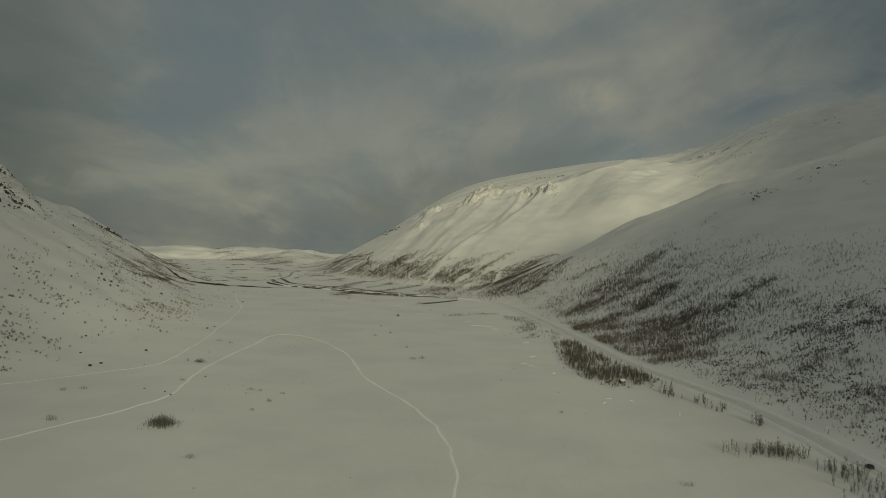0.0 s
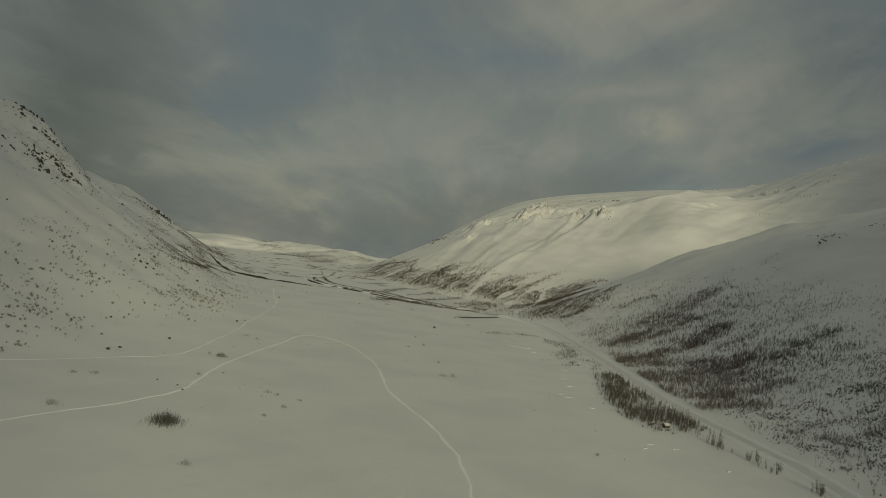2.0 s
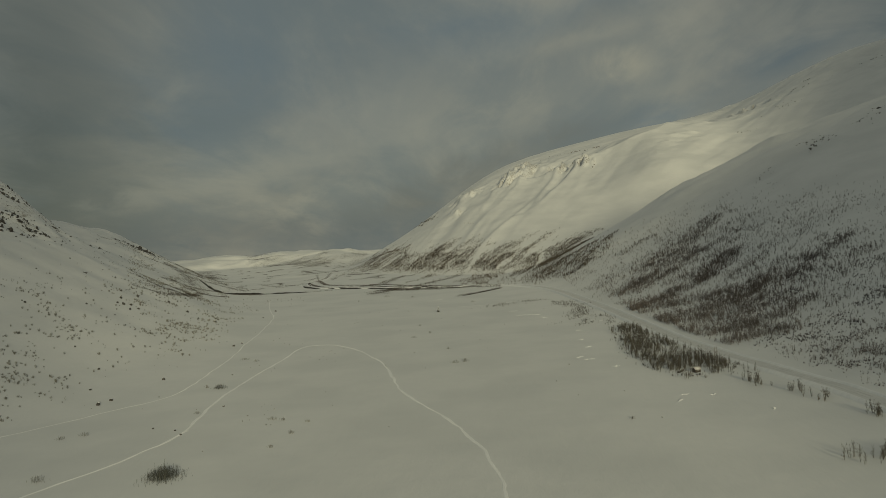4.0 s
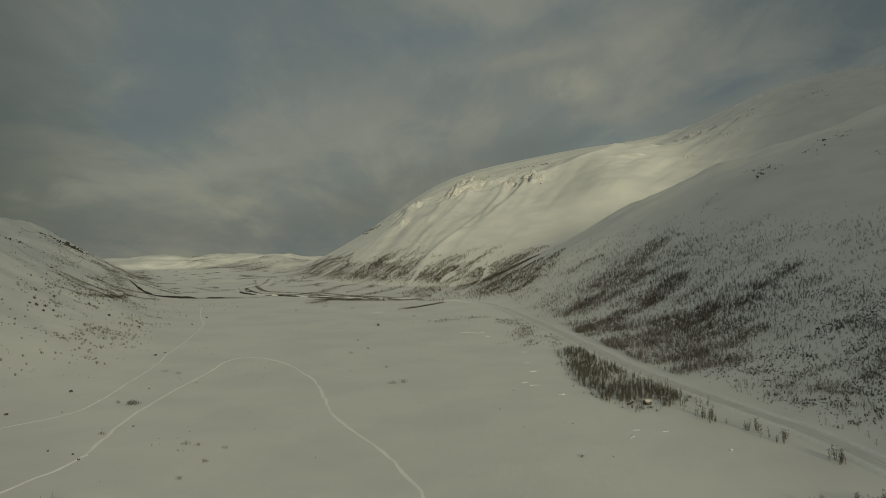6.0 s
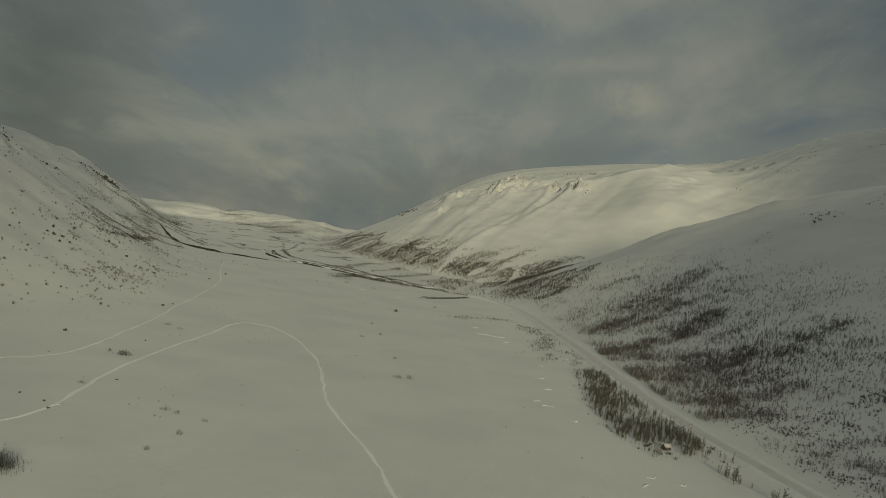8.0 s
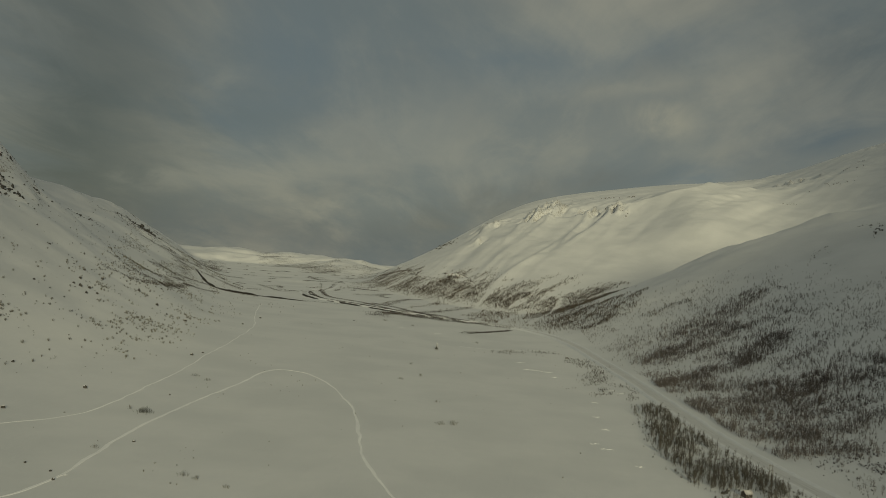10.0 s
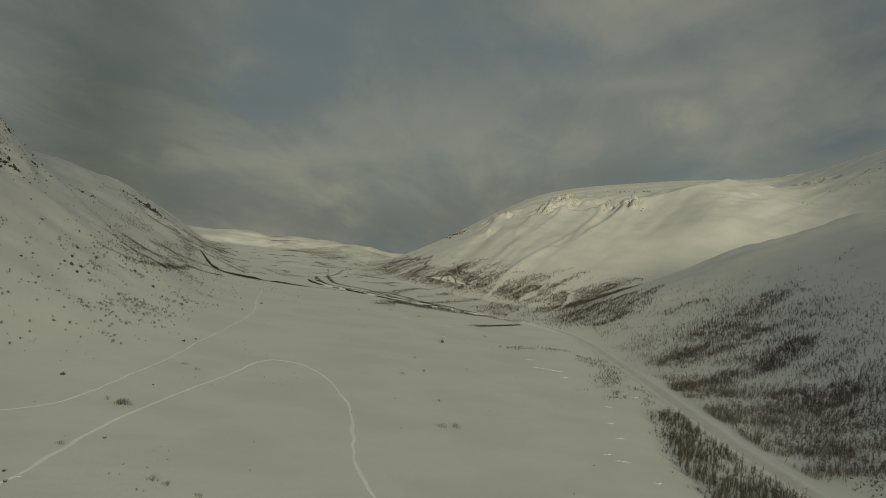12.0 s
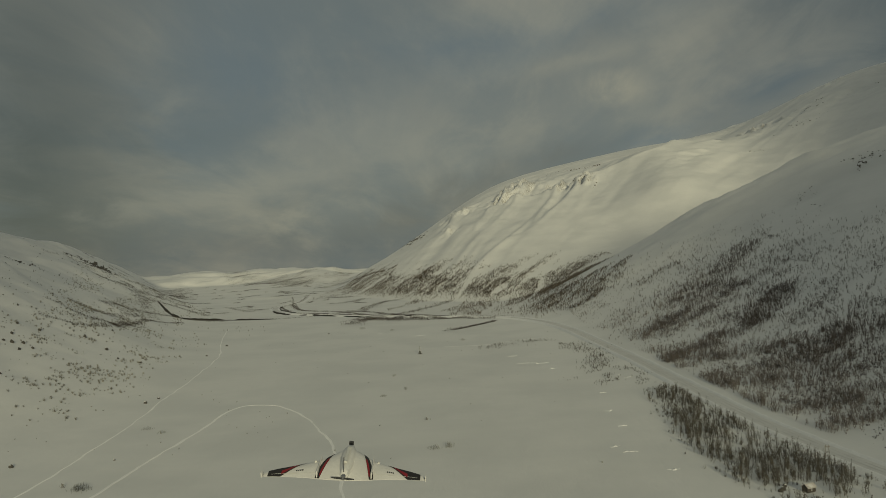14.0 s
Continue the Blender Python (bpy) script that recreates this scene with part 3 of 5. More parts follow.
# ---- birches ----
def birch(seed, tall=6.0, stems=1, twigs=80, limbs=15, broad=0.042):
    """Corners and triangles of trunk and of crown: bare limbs and twigs."""
    r = np.random.RandomState(seed)
    trunk, crown = [], []
    for s in range(stems):
        h = tall * r.uniform(0.75, 1.05)
        lean = r.normal(0, 0.07 + 0.07 * (stems > 1), 2)
        base = np.array([*(r.normal(0, 0.22, 2) * (stems > 1)), -0.35])
        knots = [base]
        for i in range(1, 5):
            f = i / 4
            knots.append(base + [*(lean * h * f + r.normal(0, 0.05, 2)), (h + 0.35) * f])
        rad = 0.018 * h * np.array([1.25, 0.85, 0.6, 0.36, 0.1])
        for i in range(4):
            trunk.append(tube(knots[i], knots[i + 1], rad[i], rad[i + 1], 5))
        for b in range(limbs if stems == 1 else limbs * 2 // 3):
            f = r.uniform(0.12, 0.95)
            k = min(3, int(f * 4))
            p = knots[k] + (knots[k + 1] - knots[k]) * (f * 4 - k)
            a, reach = r.uniform(0, 6.28), h * r.uniform(0.10, 0.24) * (1.15 - 0.65 * f)
            q = p + [np.cos(a) * reach, np.sin(a) * reach, reach * r.uniform(0.6, 1.5)]
            crown.append(tube(p, q, 0.010 * h * (1.1 - f), 0.012, 3))
            for w in range(twigs // 9):
                u = r.uniform(0.35, 1)
                s0 = p + (q - p) * u
                a2, l2 = r.uniform(0, 6.28), h * r.uniform(0.05, 0.13)
                e = s0 + [np.cos(a2) * l2 * .7, np.sin(a2) * l2 * .7, l2 * r.uniform(0.2, 1.1)]
                n = np.array([-np.sin(a2), np.cos(a2), 0.2]) * broad
                crown.append((np.array([s0 - n, s0 + n, e]), np.array([[0, 1, 2]])))
    return join(trunk), join(crown)


def shrub(seed, n=22, tall=1.3, wide=0.9):
    r = np.random.RandomState(seed)
    out = []
    for i in range(n):
        a, lean = r.uniform(0, 6.28), r.uniform(0.05, 1)
        b = np.array([np.cos(a), np.sin(a), 0]) * r.uniform(0, .35) * wide
        t = b + [np.cos(a) * lean * wide * .8, np.sin(a) * lean * wide * .8, tall * r.uniform(.55, 1.1) * (1.15 - .4 * lean)]
        b[2] = -.2
        out.append(tube(b, t, 0.035, 0.012, 3))
        for k in range(2):
            s0 = b + (t - b) * r.uniform(.4, .9)
            a2 = r.uniform(0, 6.28)
            n_ = np.array([-np.sin(a2), np.cos(a2), .2]) * .02
            out.append((np.array([s0 - n_, s0 + n_, s0 + [np.cos(a2) * .3, np.sin(a2) * .3, .35]]), np.array([[0, 1, 2]])))
    return join(out)


SHRUBS = [shrub(400 + i, 20 + 3 * i, 1.1 + .15 * (i % 3), .8 + .2 * (i % 2)) for i in range(5)]


VARIANTS = [birch(100 + i, 4.8, (1, 1, 2, 1, 3, 2, 1, 2)[i]) for i in range(8)]
SIMPLE = [birch(200 + i, 4.0, 1 + i % 2, 34, 11, 0.10) for i in range(6)]


def far_birch(seed):
    """A slim birch for the far slopes: a stem and a fan of branches."""
    r = np.random.RandomState(seed)
    out = [tube((0, 0, -.4), (r.normal(0, .2), r.normal(0, .2), 5), 0.13, 0.03, 3)]
    for i in range(9):
        z, a = r.uniform(1.2, 4.3), r.uniform(0, 6.28)
        l = r.uniform(.7, 1.4)
        n = np.array([-np.sin(a), np.cos(a), .3]) * 0.22
        s0 = np.array([0, 0, z])
        out.append((np.array([s0 - n, s0 + n, s0 + [np.cos(a) * l, np.sin(a) * l, l * 1.1]]), np.array([[0, 1, 2]])))
    return join(out)


FAR = [(v * (1.5, 1.5, .82), f) for v, f in (far_birch(300 + i) for i in range(5))]


def scatter_mesh(name, shapes, places, mat, rng, lo=0.6, hi=1.2):
    """Many shapes, turned and scaled, set on the ground at the given places: one mesh."""
    pieces = []
    z = height(places[:, 0], places[:, 1])
    for (x, y), h in zip(places, z):
        v, f = shapes[rng.randint(len(shapes))]
        a, s = rng.uniform(0, 6.28), rng.uniform(lo, hi)
        c, d = math.cos(a) * s, math.sin(a) * s
        w = np.stack([v[:, 0] * c - v[:, 1] * d + x, v[:, 0] * d + v[:, 1] * c + y, v[:, 2] * s * rng.uniform(.85, 1.15) + h], 1)
        pieces.append((w, f))
    return tri_mesh(name, *join(pieces), mat)


def road_x(y):
    return np.interp(y, [p[1] for p in ROAD[:13]], [p[0] for p in ROAD[:13]])


def capsule(x, y, x0, y0, x1, y1, w):
    """1 inside a stroke from one place to another, falling off at its edge."""
    dx, dy = x1 - x0, y1 - y0
    t = np.clip(((x - x0) * dx + (y - y0) * dy) / (dx * dx + dy * dy), 0, 1)
    return smooth(w * 1.25, w * 0.7, np.hypot(x - x0 - t * dx, y - y0 - t * dy))


STANDS = (  # strokes of dense birch wood on the east slope, with their half width and trees per square metre
    (154, 726, 182, 743, 13, .26), (182, 743, 211, 766, 13, .22), (182, 791, 225, 817, 13, .15), (225, 817, 262, 855, 10, .13), (168, 755, 195, 800, 9, .10), (235, 760, 262, 790, 12, .06),
    (132, 630, 176, 659, 10, .26), (176, 659, 221, 697, 10, .30), (118, 660, 140, 664, 7, .09), (180, 700, 235, 735, 10, .07),
    (132, 566, 174, 546, 12, .30), (174, 546, 218, 564, 11, .32), (155, 614, 184, 594, 10, .17), (168, 572, 208, 586, 9, .20), (218, 570, 264, 597, 12, .12),
    (132, 516, 160, 500, 11, .28), (147, 470, 166, 467, 8, .18), (181, 496, 195, 501, 7, .20), (160, 520, 200, 530, 8, .13), (205, 525, 250, 545, 10, .06),
)


def stand_density(x, y, z):
    wx, wy = x + 11 * rough(x, y, 26, 5, 3), y + 12 * rough(x, y, 30, 6, 3)
    d = np.zeros_like(x)
    for x0, y0, x1, y1, w, k in STANDS:
        d = np.maximum(d, 1.2 * k * (1.0 * capsule(wx, wy, x0, y0, x1, y1, w * 1.1) + .7 * capsule(wx, wy, x0, y0, x1, y1, w * 1.9)))
    s = x - along(y, FOOT_Y, FOOT_EAST)
    c, l = .75 * x - .66 * y, .66 * x + .75 * y
    fill = smooth(-.15, .35, rough(c / 20, l / 70, 1, 8, 3)) * smooth(2, 14, s) * smooth(130, 85, s) * smooth(440, 480, y) * smooth(860, 760, y)
    d = np.maximum(d, 0.11 * fill) * (0.35 + 0.9 * smooth(-.35, .25, rough(x, y, 12, 10, 2)))
    return d * (x - road_x(y) > 11)


def thin_density(x, y, z):
    s = x - along(y, FOOT_Y, FOOT_EAST)
    thin = 0.20 * smooth(-14, 22, s) * smooth(100, 50, z) * smooth(1000, 840, y) * (0.15 + 1.2 * smooth(-.25, .5, rough(x, y, 40, 9, 3)) * smooth(-.5, .3, rough(x, y, 9, 11, 2)))
    return thin * (1 + 1.9 * smooth(540, 440, y)) * (x - road_x(y) > 9)


def sample(n, x0, x1, y0, y1, density, rng):
    """Random places whose number follows density(x, y) per square metre."""
    x, y = rng.uniform(x0, x1, n), rng.uniform(y0, y1, n)
    z = height(x, y)
    keep = rng.uniform(size=n) < density(x, y, z) * (x1 - x0) * (y1 - y0) / n
    return np.stack([x, y], 1)[keep]


rng = np.random.RandomState(7)


def copse_density(x, y, z):
    """The birch copse between the road and the flat."""
    off = road_x(y) - x
    inner = smooth(7, 10, off) * smooth(392, 402, y) * smooth(566, 552, y)
    reach = np.interp(y, (385, 400, 420, 480, 540, 566), (24, 40, 48, 40, 28, 18))
    return 0.34 * inner * smooth(1, .8, off / (reach + 4 * rough(x, y, 18, 15, 2))) * (.45 + .75 * smooth(-.4, .3, rough(x, y, 16, 16, 2)))


copse = sample(90000, 55, 135, 380, 570, copse_density, rng)
hut_at = np.array((105.5, 402.0))
copse = copse[np.hypot(*(copse - hut_at).T) > 7]
CLUMPS = ((101, 394, 3.5, 2, 9), (112, 397, 3, 3, 9), (122, 269, 2.4, 3, 20), (129.5, 264, 3.2, 4, 34), (139, 243, 4.5, 8, 44), (134, 222, 5, 7, 30), (122, 372, 2.5, 4, 14), (131, 338, 2.2, 4, 12), (128, 352, 2, 2, 8), (139, 312, 1.6, 4, 10), (113, 268, 4, 3, 8), (143, 226, 3, 5, 14))
near = np.concatenate([rng.normal(0, 1, (n, 2)) * (sx, sy) + (x, y) for x, y, sx, sy, n in CLUMPS])
near = near[(road_x(near[:, 1]) - near[:, 0] > 5) & (np.hypot(*(near - (105.5, 402)).T) > 4.2)]
order = np.argsort(copse[:, 1])
single = np.concatenate([near, copse[order][: 290 - len(near)]])
rest = copse[order][290 - len(near):]

tree_kinds = []
for i, (tr, cr) in enumerate(VARIANTS):
    t = thing("birch_tree", "bare mountain birch standing in the roadside snow", "tree", "birches by the road")
    part("trunk", tri_mesh("birch_trunk", *tr, BARK), t, "grey-brown birch trunk")
    part("crown", tri_mesh("birch_crown", *cr, TWIG), t, "leafless dark twigs")
    tree_kinds.append(t)
used = set()
for x, y in single:
    i = rng.randint(len(tree_kinds))
    m = Matrix.Translation((x, y, ground_z(x, y))) @ Matrix.Rotation(rng.uniform(0, 6.28), 4, "Z")
    s = rng.uniform(.5, .98) * (1.15 if y < 380 else 1)
    if i in used:
        t = copy_thing(tree_kinds[i], m)
    else:
        used.add(i)
        t = tree_kinds[i]
        t.matrix_basis = m
    t.scale = (s, s, s * rng.uniform(.9, 1.1))

BOTH = [join([a, b]) for a, b in VARIANTS]
BOTH_S = [(v * (1.55, 1.55, .86), f) for v, f in (join(p) for p in SIMPLE)]
tagged(new("birch_copse", scatter_mesh("birch_copse", BOTH, rest, TWIG, rng, .5, .98)), "dense copse of bare mountain birches beside the road", "trees", kind="stuff")
def fringe_density(x, y, z):
    """Low growth round the copse's edge and on its floor."""
    off = road_x(y) - x
    reach = np.interp(y, (385, 400, 420, 480, 540, 566), (34, 48, 50, 42, 30, 20))
    return .13 * smooth(5, 8, off) * smooth(386, 394, y) * smooth(572, 555, y) * smooth(reach + 1, reach - 6, off) * smooth(-.5, .3, rough(x, y, 8, 17, 2)) * (np.hypot(x - hut_at[0], y - hut_at[1]) > 3.6)


fringe = sample(60000, 60, 140, 380, 575, fringe_density, rng)
tagged(new("copse_undergrowth", scatter_mesh("copse_undergrowth", SHRUBS + [(v * .5, f) for v, f in BOTH_S], fringe, TWIG, rng, .4, 1.0)), "low leafless undergrowth round the birch copse", "undergrowth", kind="stuff")
stands = sample(900000, 110, 300, 430, 900, stand_density, rng)
thin = sample(1200000, 110, 420, 180, 1000, thin_density, rng)
tagged(new("birch_forest", scatter_mesh("birch_forest", BOTH_S, stands, FOREST, rng, .45, 1.0)), "dark strips of bare birch forest on the east slope", "trees", kind="stuff")
tagged(new("birch_scrub", scatter_mesh("birch_scrub", BOTH_S + BOTH_S + SHRUBS[:2], thin, FOREST, rng, .26, .66)), "low bare birch scrub scattered over the east slope", "trees", kind="stuff")


def brush_density(x, y, z):
    """Knee-high brush between the trees of the lower east slope, thickest to the south."""
    s = x - along(y, FOOT_Y, FOOT_EAST)
    clump = smooth(-.35, .3, rough(x, y, 22, 81, 3)) * smooth(-.4, .3, rough(x, y, 6, 82, 2))
    south = .62 * smooth(620, 430, y) * smooth(62, 34, z) + .09 * smooth(900, 650, y) * smooth(75, 45, z)
    return south * clump * smooth(-12, 12, s) * smooth(205, 260, y) * (x - road_x(y) > 8)


def upper_density(x, y, z):
    """Single birches up the east slope."""
    s = x - along(y, FOOT_Y, FOOT_EAST)
    c, l = .75 * x - .66 * y, .66 * x + .75 * y
    return .022 * smooth(.0, .45, rough(c / 26, l / 90, 1, 83, 3)) * smooth(30, 60, s) * smooth(104, 62, z) * smooth(980, 850, y) * smooth(300, 420, y)


slope_brush = sample(500000, 120, 330, 200, 900, brush_density, rng)
tagged(new("slope_brush", scatter_mesh("slope_brush", SHRUBS + [(v * .42, f) for v, f in BOTH_S[:3]], slope_brush, SLOPE_BRUSH, rng, .3, .8)), "low purple-brown brush on the snowy east slope", "brush", kind="stuff")
upper = sample(300000, 150, 470, 300, 990, upper_density, rng)
tagged(new("upper_birches", scatter_mesh("upper_birches", BOTH_S, upper, FOREST, rng, .45, .95)), "single bare birches high on the east slope", "trees", kind="stuff")


MOUNTAIN_FOOT = (  # strokes of low scrub on the lower mountain, with half width and closeness
    (3, 1030, 35, 1233, 11, 1), (35, 1233, 68, 1277, 11, .80), (19, 1024, 50, 1204, 11, .90), (42, 1034, 80, 1199, 12, .5), (81, 1211, 106, 1246, 9, .35),
    (73, 1028, 113, 1054, 13, .22), (117, 1094, 145, 1065, 12, .25), (118, 924, 142, 939, 9, .55), (-64, 1238, -40, 1319, 9, .90), (-50, 1342, -29, 1360, 11, .90),
    (-33, 1278, -2, 1312, 8.1, .60), (-23, 1216, 15, 1300, 6.8, .50), (-11, 1080, 32, 1268, 6.8, .60), (-128, 1181, -86, 1409, 2.2, .90), (-132, 1411, -45, 1406, 2.7, .50),
    (-123, 1447, -82, 1464, 2.7, .50), (-123, 1490, -111, 1566, 2.7, .50), (-28, 1334, 9, 1379, 2.7, .50), (-3, 1342, 49, 1359, 2.7, .40), (-195, 1579, -113, 1594, 6, .45),
    (-214, 1704, -135, 1600, 5, .45), (-89, 1134, -42, 1290, 2.2, 1), (116, 1223, 143, 1271, 6.8, .30), (64, 1273, 97, 1288, 6.8, .20), (173, 1255, 221, 1313, 9, .20),
    (-53, 1094, -23, 1216, 6.8, .35), (-25, 1281, -12, 1365, 6.8, .50), (132, 985, 160, 1045, 13, .30), (152, 962, 186, 1012, 10, .22), (172, 885, 205, 905, 9, .22),
)


def far_density(x, y, z):
    c, l = .82 * x - .57 * y, .57 * x + .82 * y
    streak = rough(c / 18, l / 200, 1, 51, 3) + 0.4 * rough(x, y, 30, 52, 3)
    band = smooth(.9, 4, z) * smooth(-.45, .4, streak + .5 - z / 62) * smooth(62, 32, z) * smooth(900, 990, y) * smooth(1750, 1500, y)
    wx, wy = x + 6 * rough(x, y, 20, 55, 3), y + 14 * rough(x, y, 26, 56, 3)
    d = 0.24 * band
    for x0, y0, x1, y1, w, k in MOUNTAIN_FOOT:
        d = np.maximum(d, .42 * k * capsule(wx, wy, x0, y0, x1, y1, w))
    for x0, y0, x1, y1 in ((62, 1015, 122, 1240), (28, 1015, 66, 1200), (-20, 1180, 45, 1400)):
        d = d * (1 - .9 * capsule(x + 4 * rough(x, y, 30, 58, 2), y, x0, y0, x1, y1, 4.5))
    d = d * (1 - .7 * capsule(x, y, 85, 1065, 165, 1090, 30))
    return d * (.45 + .8 * smooth(-.3, .3, rough(c / 5, l / 22, 1, 57, 2))) * (.3 + 1.9 * smooth(2, 14, z))


far_trees = sample(900000, -240, 330, 880, 1760, far_density, rng)
tagged(new("far_birch_forest", scatter_mesh("far_birch_forest", FAR, far_trees, FAR_SCRUB, rng, .22, .68)), "brown birch scrub in strips at the mountain's foot", "trees", kind="stuff")


def line_places(points, width, n):
    c = curve_points(points, 2.0)
    p = c[rng.randint(len(c), size=int(1.5 * n))]
    return p + rng.normal(0, width, p.shape)


river = np.concatenate([
    line_places(((-95, 1105), (-73, 1079), (-37, 1049), (-12, 990), (10, 1000)), 3, 900), line_places(((-122, 1012), (-104, 1050), (-80, 1040)), 5, 200), line_places(((-140, 1166), (-115, 1140), (-90, 1112)), 1.5, 300), line_places(((-105, 1000), (-98, 972)), 4, 40), line_places(((-2, 880), (18, 908), (40, 940)), 1.6, 420), line_places(((-60, 1052), (0, 1012), (55, 975)), 2, 260),
    line_places(((-255, 1285), (-215, 1180), (-165, 1134), (-108, 1088), (-46, 1052)), 1.6, 700), line_places(((-262, 1500), (-250, 1400), (-258, 1290)), 2, 260),
    line_places(((-372, 1170), (-345, 1128), (-290, 1106), (-215, 1096)), 1.8, 300), line_places(((-215, 1096), (-170, 1110), (-120, 1180)), 2, 200),
    line_places(((-200, 1720), (-150, 1600), (-90, 1450)), 12, 900), line_places(((-303, 1690), (-240, 1700), (-180, 1640)), 3, 260),
    line_places(((-640, 1880), (-540, 1700)), 20, 300), line_places(((-300, 1270), (-270, 1262)), 3, 90)]
    + [line_places(pts, w, n) for pts, w, n in ((((-316, 765), (-287, 772), (-281, 800), (-297, 877), (-322, 980), (-318, 1060)), 1.7, 900), (((-286, 703), (-271, 734), (-275, 790), (-291, 869)), 1.6, 420), (((-478, 1297), (-432, 1223), (-390, 1130)), 6, 620), (((-345, 860), (-322, 905), (-335, 980)), 2.5, 260),
                                                (((-355, 942), (-366, 1046), (-360, 1132), (-318, 1104), (-274, 1085)), 3, 700), (((-436, 1230), (-412, 1269), (-370, 1241), (-325, 1176)), 4, 520), (((-451, 1213), (-451, 1290), (-440, 1342)), 4, 260),
                                                (((-314, 824), (-315, 878), (-309, 926)), 5, 200), (((-293, 738), (-283, 770), (-279, 819)), 4, 150), (((-285, 1500), (-251, 1344)), 1.2, 110), (((-251, 1344), (-210, 1215), (-151, 1159), (-82, 1052)), 2.2, 1300),
                                                (((-112, 984), (-94, 1037), (-66, 1016), (-28, 988)), 4, 420), (((-121, 1149), (-107, 1306), (-76, 1341)), 4, 460), (((-77, 1063), (-34, 1156), (-6, 1256)), 3, 460), (((-352, 1340), (-290, 1239), (-274, 1268)), 3, 240))]
    + [line_places(((x, y), (x + l * .5, y + l * a), (x + l, y + l * b)), .8 + .07 * l, int(l * 6)) for x, y, l, a, b in zip(rng.uniform(-680, -150, 90), rng.uniform(1200, 2050, 90), rng.choice((5, 9, 15, 28, 46), 90), rng.uniform(-.9, 1.4, 90), rng.uniform(-1.2, 2.2, 90))])
tagged(new("riverside_brush", scatter_mesh("riverside_brush", FAR, river, BRUSH, rng, .12, .34)), "dark leafless brush along the frozen river", "brush", kind="stuff")


def strip_density(x, y, z):
    """Dark thicket along the river's near bank."""
    wx, wy = x + 5 * rough(x, y, 18, 91, 3), y + 10 * rough(x, y, 24, 92, 3)
    d = np.maximum(np.maximum(capsule(wx, wy, -100, 1030, -45, 1012, 13), .8 * capsule(wx, wy, -118, 985, -98, 1010, 5)), np.maximum(.7 * capsule(wx, wy, -45, 1012, 35, 972, 6), .7 * capsule(wx, wy, -8, 872, 4, 890, 3.5)))
    return .42 * d * (.3 + .9 * smooth(-.3, .3, rough(x, y, 9, 93, 2)))


thicket = sample(120000, -140, 60, 850, 1070, strip_density, rng)
tagged(new("river_thicket", scatter_mesh("river_thicket", FAR, thicket, BRUSH, rng, .22, .52)), "dark leafless thicket on the river's near bank", "brush", kind="stuff")


meadow = np.concatenate([line_places(((20, 745), (62, 772), (88, 700)), 5, 330), line_places(((60, 760), (90, 735), (100, 700)), 5, 260), line_places(((96, 690), (86, 640), (82, 590), (70, 605)), 5, 420), line_places(((100, 640), (104, 590), (98, 572)), 3, 160)])
meadow = meadow[rough(meadow[:, 0], meadow[:, 1], 11, 94, 2) > -.04]
tagged(new("meadow_brush", scatter_mesh("meadow_brush", SHRUBS[:1] + [(v * .5, f) for v, f in BOTH_S] + [(v * .4, f) for v, f in FAR], meadow, SCRUB, rng, .35, .9)), "low brown brush along the edge of the flat", "brush", kind="stuff")


def belt_density(x, y, z):
    """Scrub in the folds below the far hills."""
    a, d = np.degrees(np.arctan2(x - 10, y - 158)), np.hypot(x - 10, y - 158)
    n = rough(x, y, 60, 53, 3)
    low = np.interp(a, (-17.5, -16.5, -12.4, -11), (2130, 2080, 1800, 1860))
    fold = smooth(-17.5, -16, a) * smooth(-10.2, -11.6, a) * smooth(low - 20, low + 30, d) * smooth(low + 330, low + 150, d + 120 * n) * smooth(-.5, .1, n)
    notch = .5 * np.maximum(capsule(x + 25 * n, y, -500, 1600, -640, 1900, 16), .7 * capsule(x + 40 * n, y, -640, 1900, -730, 2090, 45)) * smooth(-.4, .2, n)
    knoll = .45 * smooth(-11, -10, a) * smooth(-5, -6, a) * smooth(1650, 1750, d) * smooth(2230, 2100, d) * smooth(-.05, .35, rough(x / 2, y / 5, 12, 54, 3))
    return .24 * np.maximum(np.maximum(fold, notch), knoll)


belt = sample(500000, -900, -60, 1500, 2500, belt_density, rng)
tagged(new("far_scrub", scatter_mesh("far_scrub", FAR, belt, BRUSH, rng, .15, .4)), "dark scrub in the folds below the far hills", "scrub", kind="stuff")

for pts, wide in ((((-425, 1262), (-398, 1212), (-372, 1165), (-345, 1128), (-310, 1112), (-262, 1100), (-215, 1096)), 1.6), (((-262, 1300), (-240, 1230), (-215, 1186)), .6), (((-200, 1172), (-165, 1138), (-108, 1091)), .55), (((-95, 1084), (-70, 1068), (-46, 1055)), .5), (((-2, 880), (18, 908), (40, 940)), .5)):
    bank = lane("river_bank", pts, tuple((o * wide, u * wide) for o, u in ((-2.4, -.5), (-1.0, 1.2), (.2, 1.7), (1.4, 1.1), (3.0, -.5))), EARTH, 3.0, .6, taper=True)
    tagged(new("river_bank", bank), "dark bare earth bank along the frozen river", "river bank", kind="structure")


for side in (-1, 1):
    cut = lane("road_cut", ROAD[13:21], tuple((side * o, u) for o, u in ((4.2, -.3), (5.2, .9), (6.4, 1.3), (8.0, .8), (9.6, -.4))[::side]), EARTH, 3.0, .5, taper=True)
    tagged(new("road_cut", cut), "dark earth bank beside the far valley road", "road bank", kind="structure")


